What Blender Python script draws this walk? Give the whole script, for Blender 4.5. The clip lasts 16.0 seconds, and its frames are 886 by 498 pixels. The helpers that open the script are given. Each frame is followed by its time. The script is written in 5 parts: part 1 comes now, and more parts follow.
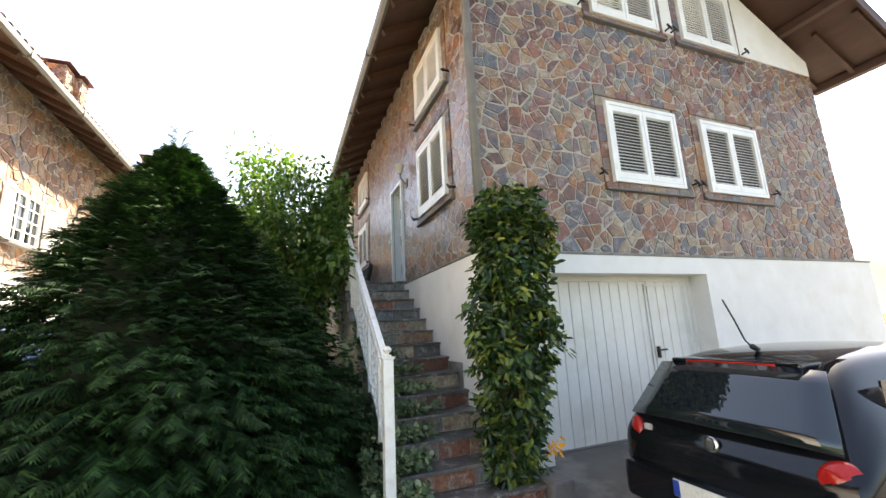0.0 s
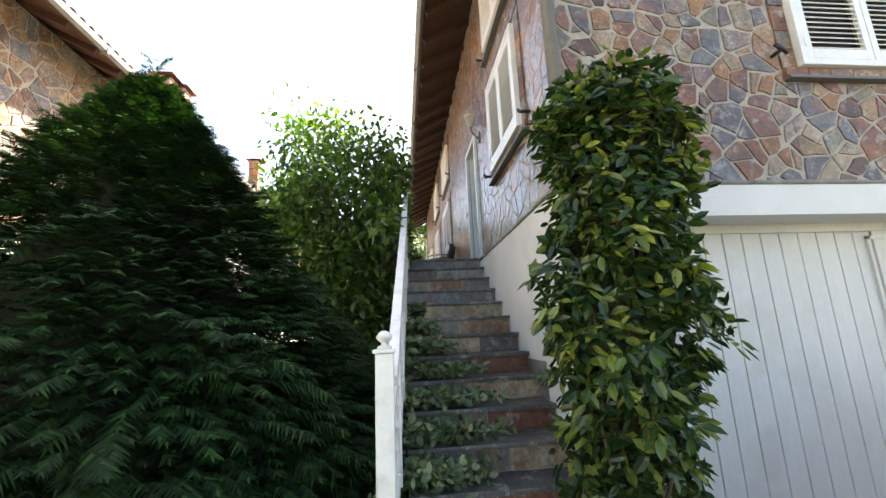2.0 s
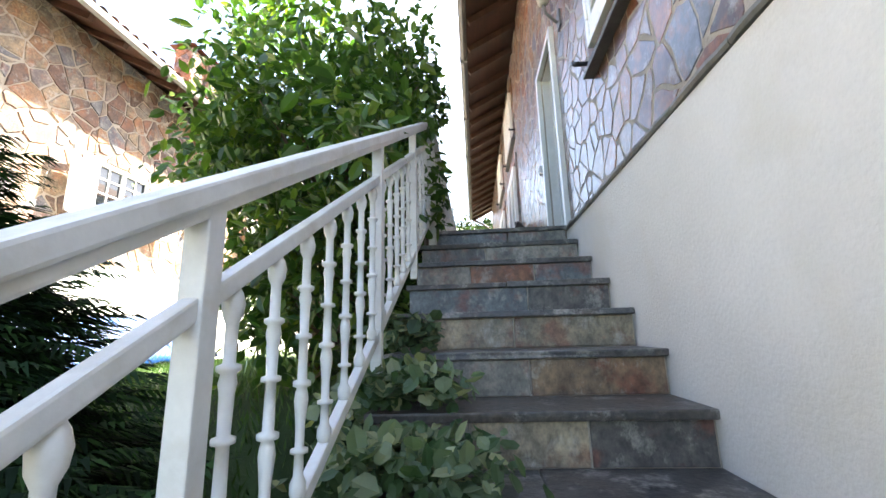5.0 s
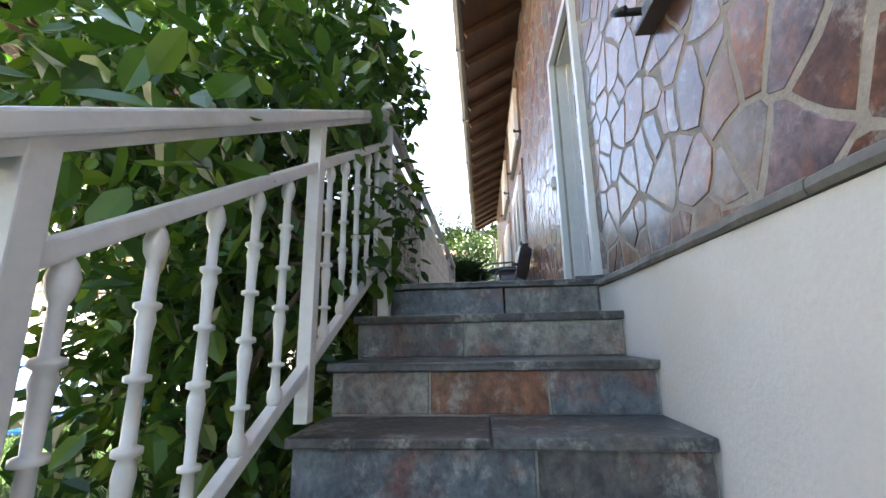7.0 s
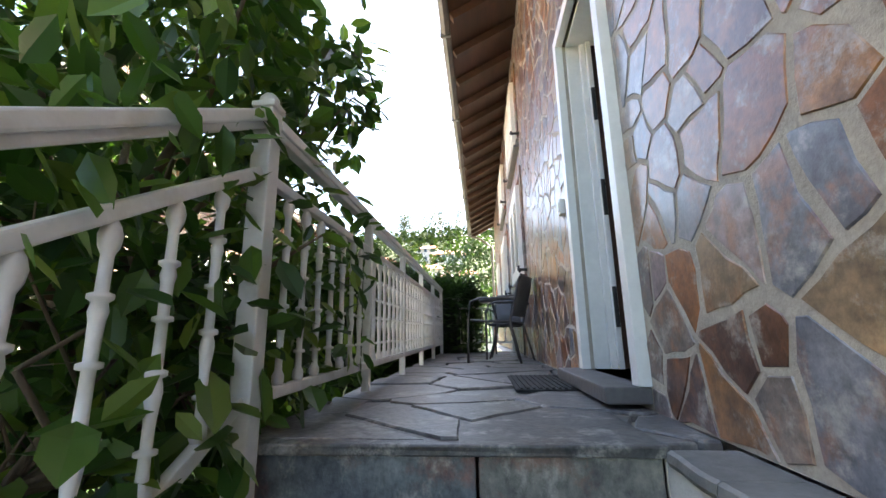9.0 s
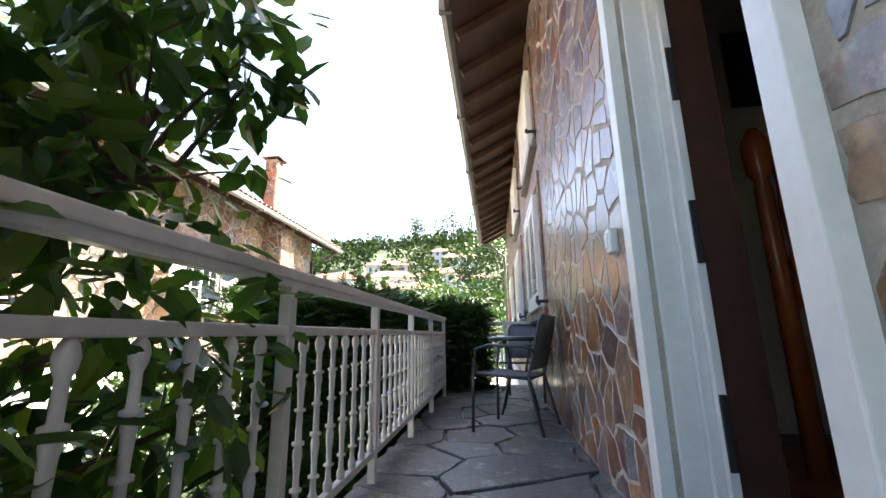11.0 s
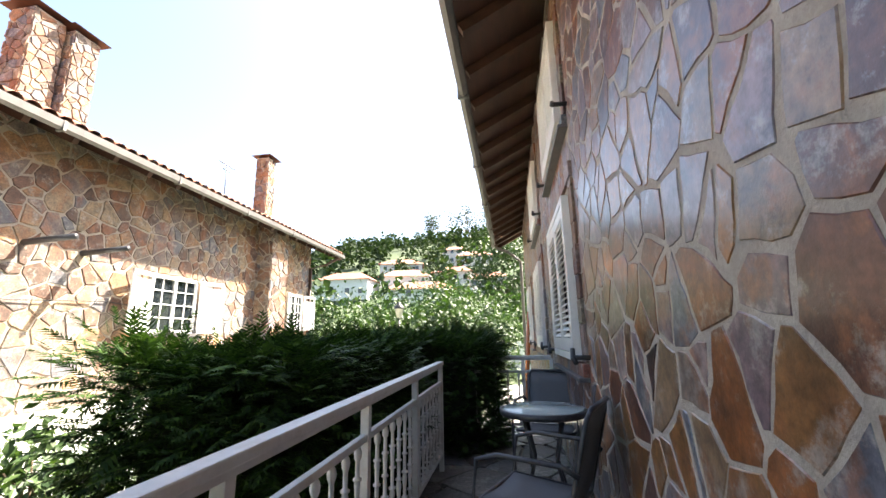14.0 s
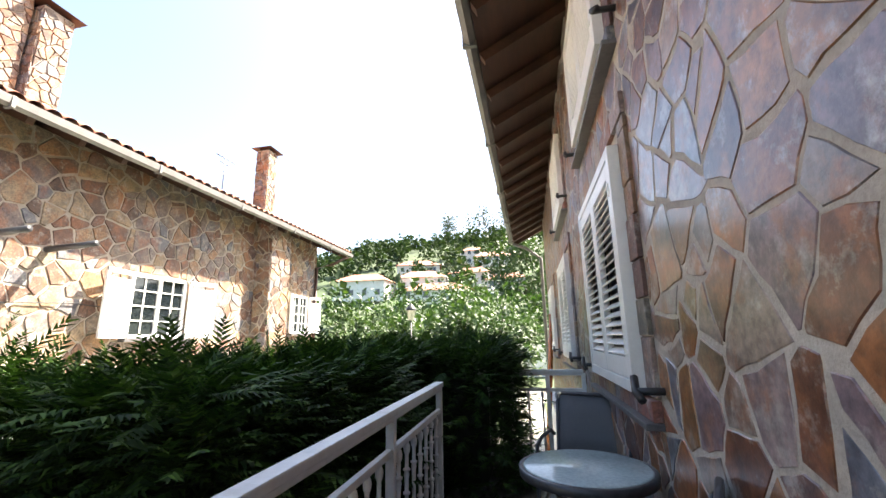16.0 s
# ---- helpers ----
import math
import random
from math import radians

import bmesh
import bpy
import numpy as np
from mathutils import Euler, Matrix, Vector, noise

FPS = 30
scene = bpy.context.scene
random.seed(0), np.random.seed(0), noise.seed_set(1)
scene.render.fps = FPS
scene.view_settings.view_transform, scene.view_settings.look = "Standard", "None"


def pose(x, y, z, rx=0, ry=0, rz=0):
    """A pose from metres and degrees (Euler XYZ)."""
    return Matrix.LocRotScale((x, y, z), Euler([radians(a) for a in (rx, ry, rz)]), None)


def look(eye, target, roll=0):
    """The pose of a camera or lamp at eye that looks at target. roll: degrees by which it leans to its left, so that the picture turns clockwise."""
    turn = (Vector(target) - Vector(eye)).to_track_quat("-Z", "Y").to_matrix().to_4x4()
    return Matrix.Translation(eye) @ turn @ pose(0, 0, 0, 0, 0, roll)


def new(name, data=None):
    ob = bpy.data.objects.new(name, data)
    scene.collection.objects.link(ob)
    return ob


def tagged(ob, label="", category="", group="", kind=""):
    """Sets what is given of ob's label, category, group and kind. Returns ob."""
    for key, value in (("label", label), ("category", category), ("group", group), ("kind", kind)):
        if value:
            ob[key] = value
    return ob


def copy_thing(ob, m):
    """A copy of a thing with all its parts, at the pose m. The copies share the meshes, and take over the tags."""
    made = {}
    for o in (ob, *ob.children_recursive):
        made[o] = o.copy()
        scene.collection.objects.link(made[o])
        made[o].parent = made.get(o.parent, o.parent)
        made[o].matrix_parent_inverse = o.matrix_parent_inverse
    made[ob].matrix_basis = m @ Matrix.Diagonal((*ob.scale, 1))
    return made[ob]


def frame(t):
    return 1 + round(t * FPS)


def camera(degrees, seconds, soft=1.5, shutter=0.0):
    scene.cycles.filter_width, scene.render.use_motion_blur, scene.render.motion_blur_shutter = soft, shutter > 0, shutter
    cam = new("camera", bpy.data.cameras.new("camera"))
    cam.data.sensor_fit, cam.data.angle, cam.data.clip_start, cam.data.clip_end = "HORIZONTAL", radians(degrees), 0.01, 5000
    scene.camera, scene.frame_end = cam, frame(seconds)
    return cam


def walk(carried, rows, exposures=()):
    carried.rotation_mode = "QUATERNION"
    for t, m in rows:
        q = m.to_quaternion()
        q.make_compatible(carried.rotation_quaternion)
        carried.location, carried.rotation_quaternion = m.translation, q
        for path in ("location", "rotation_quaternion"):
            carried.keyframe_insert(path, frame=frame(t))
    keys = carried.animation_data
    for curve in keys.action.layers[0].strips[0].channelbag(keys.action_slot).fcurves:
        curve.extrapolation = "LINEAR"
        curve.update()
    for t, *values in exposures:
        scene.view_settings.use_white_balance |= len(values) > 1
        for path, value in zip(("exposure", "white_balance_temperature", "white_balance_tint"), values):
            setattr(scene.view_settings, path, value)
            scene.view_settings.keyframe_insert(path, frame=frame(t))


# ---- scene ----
cam = camera(95.3, 16.0)
EXPOSURE, KELVIN, SKY, SUN_POWER = 3.12, 7600, 0.078, 4.8
PATH = [
    (0, (-2.023, -3.996, 1.55), (-1.298, -2.175, 1.947), -2.8),
    (0.5, (-1.77, -3.773, 1.504), (-1.109, -1.922, 1.875), -2.5),
    (1, (-1.505, -3.472, 1.456), (-0.928, -1.594, 1.828), -2.7),
    (1.5, (-1.313, -3.087, 1.416), (-0.923, -1.164, 1.804), -2.6),
    (2, (-1.135, -2.6, 1.43), (-0.925, -0.653, 1.832), -2.5),
    (2.5, (-0.997, -2.215, 1.487), (-0.976, -0.251, 1.862), -2.7),
    (3, (-0.952, -1.755, 1.473), (-1.008, 0.207, 1.854), -2.6),
    (3.5, (-0.854, -1.285, 1.473), (-0.935, 0.677, 1.852), -2.8),
    (6, (-0.685, 0.572, 1.907), (-0.862, 2.517, 2.337), -0.9),
    (6.5, (-0.621, 0.819, 2.05), (-0.805, 2.766, 2.47), -1.0),
    (7, (-0.575, 1.054, 2.177), (-0.751, 2.998, 2.611), -1.0),
    (7.5, (-0.495, 1.249, 2.319), (-0.667, 3.195, 2.749), -1.1),
    (8, (-0.492, 1.483, 2.459), (-0.656, 3.43, 2.882), -1.0),
    (8.5, (-0.439, 1.689, 2.561), (-0.618, 3.634, 2.992), -1.3),
    (9, (-0.437, 1.953, 2.712), (-0.611, 3.899, 3.139), -1.0),
    (11.5, (-0.381, 3.01, 3.246), (-0.626, 4.945, 3.686), -1.0),
    (12, (-0.414, 3.16, 3.365), (-0.661, 5.095, 3.804), -1.2),
    (12.5, (-0.374, 3.335, 3.496), (-0.636, 5.27, 3.928), -1.2),
    (13, (-0.359, 3.586, 3.573), (-0.647, 5.517, 4.006), -1.0),
    (13.5, (-0.366, 3.818, 3.642), (-0.661, 5.749, 4.071), -1.0),
    (14, (-0.346, 4.088, 3.645), (-0.656, 6.017, 4.072), -1.1),
    (14.5, (-0.32, 4.356, 3.653), (-0.635, 6.283, 4.085), -1.0),
    (15, (-0.339, 4.592, 3.679), (-0.657, 6.519, 4.11), -1.0),
    (15.5, (-0.357, 4.818, 3.707), (-0.692, 6.743, 4.133), -1.0),
    (16, (-0.364, 5.042, 3.72), (-0.76, 6.954, 4.155), -1.0),
]
walk(cam, [(t, look(eye, target, roll)) for t, eye, target, roll in PATH],
     exposures=[(t, EXPOSURE + e, KELVIN + k, 10) for t, e, k in ((0.0, -0.1, -100), (2.5, 0.05, -100), (3.5, 0.2, -400), (6.0, 0.6, -900), (7.5, 0.42, -800), (9.0, 0.62, -600), (11.5, 0.1, -900), (13.5, -0.25, -800), (16.0, -0.2, -800))])

# ---- world and sun ----
SUN = Vector((0.44, 0.42, 0.80)).normalized()
world = bpy.data.worlds.new("sky")
scene.world = world
world.use_nodes = True
wt = world.node_tree
sky = wt.nodes.new("ShaderNodeTexSky")
sky.sky_type = 'NISHITA'
sky.sun_disc = False
sky.sun_elevation = math.asin(SUN.z)
sky.sun_rotation = math.atan2(SUN.x, SUN.y)
sky.dust_density = 3.0
wt.links.new(sky.outputs[0], wt.nodes["Background"].inputs[0])
wt.nodes["Background"].inputs[1].default_value = SKY
sun_data = bpy.data.lights.new("sun", 'SUN')
sun_data.energy, sun_data.angle, sun_data.color = SUN_POWER, radians(0.6), (1.0, 0.93, 0.82)
sun = new("sun", sun_data)
sun.matrix_world = look(SUN * 40, (0, 0, 0))

# ---- materials ----
RAND = random.Random(7)


def node_mat(name):
    m = bpy.data.materials.new(name)
    m.use_nodes = True
    return m, m.node_tree, m.node_tree.nodes["Principled BSDF"]


def noise_node(nt, scale, detail=4.0, stretch=(1, 1, 1), rough=0.6):
    co = nt.nodes.new("ShaderNodeNewGeometry")
    mp = nt.nodes.new("ShaderNodeMapping")
    mp.inputs["Scale"].default_value = stretch
    tx = nt.nodes.new("ShaderNodeTexNoise")
    tx.inputs["Scale"].default_value, tx.inputs["Detail"].default_value, tx.inputs["Roughness"].default_value = scale, detail, rough
    nt.links.new(co.outputs["Position"], mp.inputs[0])
    nt.links.new(mp.outputs[0], tx.inputs["Vector"])
    return tx.outputs["Fac"]


def ramp(nt, fac, stops, constant=False):
    r = nt.nodes.new("ShaderNodeValToRGB")
    if constant:
        r.color_ramp.interpolation = 'CONSTANT'
    while len(r.color_ramp.elements) < len(stops):
        r.color_ramp.elements.new(0.5)
    for e, (p, c) in zip(r.color_ramp.elements, stops):
        e.position, e.color = p, (*c, 1)
    nt.links.new(fac, r.inputs[0])
    return r.outputs[0]


def blend(nt, a, b, fac, mode='MIX'):
    n = nt.nodes.new("ShaderNodeMixRGB")
    n.blend_type = mode
    for sock, v in zip(n.inputs, (fac, a, b)):
        if isinstance(v, bpy.types.NodeSocket):
            nt.links.new(v, sock)
        else:
            sock.default_value = v if isinstance(v, (int, float)) else (*v, 1)
    return n.outputs[0]


def bump(nt, bsdf, height, strength, distance=0.01):
    b = nt.nodes.new("ShaderNodeBump")
    b.inputs["Strength"].default_value, b.inputs["Distance"].default_value = strength, distance
    nt.links.new(height, b.inputs["Height"])
    nt.links.new(b.outputs[0], bsdf.inputs["Normal"])


def surface(name, dark, light, scale=6.0, rough=0.6, metal=0.0, grain=60.0, relief=0.3, stretch=(1, 1, 1), spots=None, spec=0.5, mottle=0.6):
    """Two scales of tone, an optional third tone in patches, and fine relief."""
    m, nt, p = node_mat(name)
    a = ramp(nt, noise_node(nt, scale, 5, stretch), [(0.3, dark), (0.7, light)])
    fine = noise_node(nt, grain, 3, stretch)
    c = blend(nt, a, ramp(nt, fine, [(0.25, (0.6, 0.6, 0.6)), (0.7, (1, 1, 1))]), mottle, 'MULTIPLY')
    if spots:
        c = blend(nt, c, spots, ramp(nt, noise_node(nt, scale * 0.6 + 1, 6), [(0.52, (0, 0, 0)), (0.66, (0.8, 0.8, 0.8))]))
    nt.links.new(c, p.inputs["Base Color"])
    p.inputs["Roughness"].default_value, p.inputs["Metallic"].default_value = rough, metal
    p.inputs["Specular IOR Level"].default_value = spec
    if relief:
        bump(nt, p, fine, relief, 0.006)
    return m


def pieces_mat(name, palette, rough=0.45, relief=0.5, rust=(0.30, 0.12, 0.05), rust_amount=0.5, grain_scale=14.0, stretch=(1, 1, 1), coat=0.0, patch_scale=3.2, veins=0.6):
    """Natural slate: every piece takes its own tone, with stains and cleft relief."""
    m, nt, p = node_mat(name)
    info = nt.nodes.new("ShaderNodeObjectInfo")
    geo = nt.nodes.new("ShaderNodeNewGeometry")
    add = nt.nodes.new("ShaderNodeMath")
    add.operation = 'ADD'
    nt.links.new(info.outputs["Random"], add.inputs[0])
    nt.links.new(geo.outputs["Random Per Island"], add.inputs[1])
    fr = nt.nodes.new("ShaderNodeMath")
    fr.operation = 'FRACT'
    nt.links.new(add.outputs[0], fr.inputs[0])
    base = ramp(nt, fr.outputs[0], [(i / len(palette), c) for i, c in enumerate(palette)], True)
    mid = noise_node(nt, 5.0, 6, stretch, 0.7)
    fine = noise_node(nt, grain_scale * 3, 4, stretch, 0.7)
    c = blend(nt, base, ramp(nt, mid, [(0.32, (0.36, 0.37, 0.42)), (0.5, (0.9, 0.88, 0.88)), (0.68, (1.5, 1.42, 1.32))]), 0.9, 'MULTIPLY')
    patch = ramp(nt, noise_node(nt, patch_scale, 6, (1, 1.3, 1), 0.65), [(0.51, (0, 0, 0)), (0.62, (rust_amount,) * 3)])
    c = blend(nt, c, rust, patch)
    pale = ramp(nt, noise_node(nt, 7.5, 8, stretch, 0.75), [(0.53, (0, 0, 0)), (0.63, (veins, veins, veins))])
    c = blend(nt, c, (0.42, 0.40, 0.36), pale)
    c = blend(nt, c, ramp(nt, fine, [(0.32, (0.38, 0.37, 0.38)), (0.52, (0.95, 0.95, 0.95)), (0.66, (1.35, 1.3, 1.25))]), 0.75, 'MULTIPLY')
    nt.links.new(c, p.inputs["Base Color"])
    rr = nt.nodes.new("ShaderNodeMapRange")
    rr.inputs["To Min"].default_value, rr.inputs["To Max"].default_value = rough - 0.12, rough + 0.2
    nt.links.new(mid, rr.inputs["Value"])
    nt.links.new(rr.outputs[0], p.inputs["Roughness"])
    both = nt.nodes.new("ShaderNodeMath")
    both.operation = 'MULTIPLY_ADD'
    both.inputs[1].default_value = 0.35
    nt.links.new(fine, both.inputs[0])
    nt.links.new(mid, both.inputs[2])
    bump(nt, p, both.outputs[0], relief, 0.012)
    p.inputs["Coat Weight"].default_value, p.inputs["Coat Roughness"].default_value = coat, 0.16
    return m


def leaf_mat(name, palette, rough=0.45, through_light=0.35):
    m, nt, p = node_mat(name)
    geo = nt.nodes.new("ShaderNodeNewGeometry")
    c = ramp(nt, geo.outputs["Random Per Island"], [(i / max(1, len(palette) - 1), k) for i, k in enumerate(palette)])
    c = blend(nt, c, ramp(nt, noise_node(nt, 1.6, 3), [(0.35, (0.7, 0.7, 0.7)), (0.65, (1.15, 1.15, 1.1))]), 0.8, 'MULTIPLY')
    nt.links.new(c, p.inputs["Base Color"])
    p.inputs["Roughness"].default_value = rough
    p.inputs["Specular IOR Level"].default_value = 0.15 if rough > 0.6 else 0.5
    if through_light:
        tr = nt.nodes.new("ShaderNodeBsdfTranslucent")
        nt.links.new(blend(nt, c, (1.3, 1.5, 0.6), 1.0, 'MULTIPLY'), tr.inputs["Color"])
        mx = nt.nodes.new("ShaderNodeMixShader")
        mx.inputs[0].default_value = through_light
        nt.links.new(p.outputs[0], mx.inputs[1])
        nt.links.new(tr.outputs[0], mx.inputs[2])
        nt.links.new(mx.outputs[0], nt.nodes["Material Output"].inputs["Surface"])
    return m


def glass_mat(name, tint=(0.9, 0.95, 0.95)):
    m, nt, p = node_mat(name)
    p.inputs["Base Color"].default_value = (*tint, 1)
    p.inputs["Roughness"].default_value = 0.03
    p.inputs["Transmission Weight"].default_value = 1.0
    p.inputs["IOR"].default_value = 1.45
    return m


SLATE = [(0.168, 0.088, 0.071), (0.193, 0.126, 0.126), (0.202, 0.084, 0.046), (0.218, 0.168, 0.151), (0.109, 0.101, 0.118), (0.260, 0.134, 0.059),
         (0.176, 0.160, 0.126), (0.109, 0.055, 0.046), (0.227, 0.151, 0.092), (0.126, 0.134, 0.151), (0.210, 0.092, 0.076), (0.277, 0.218, 0.151)]
SIDE = [(0.17, 0.07, 0.038), (0.22, 0.16, 0.17), (0.25, 0.095, 0.032), (0.24, 0.19, 0.19), (0.09, 0.052, 0.048), (0.27, 0.13, 0.048),
        (0.25, 0.20, 0.165), (0.13, 0.06, 0.042), (0.17, 0.18, 0.21), (0.27, 0.185, 0.11), (0.21, 0.075, 0.032)]
STEP = [(0.21, 0.095, 0.05), (0.33, 0.28, 0.20), (0.11, 0.105, 0.10), (0.19, 0.19, 0.17), (0.15, 0.065, 0.045), (0.23, 0.22, 0.19), (0.13, 0.155, 0.17), (0.20, 0.14, 0.09), (0.28, 0.24, 0.17)]
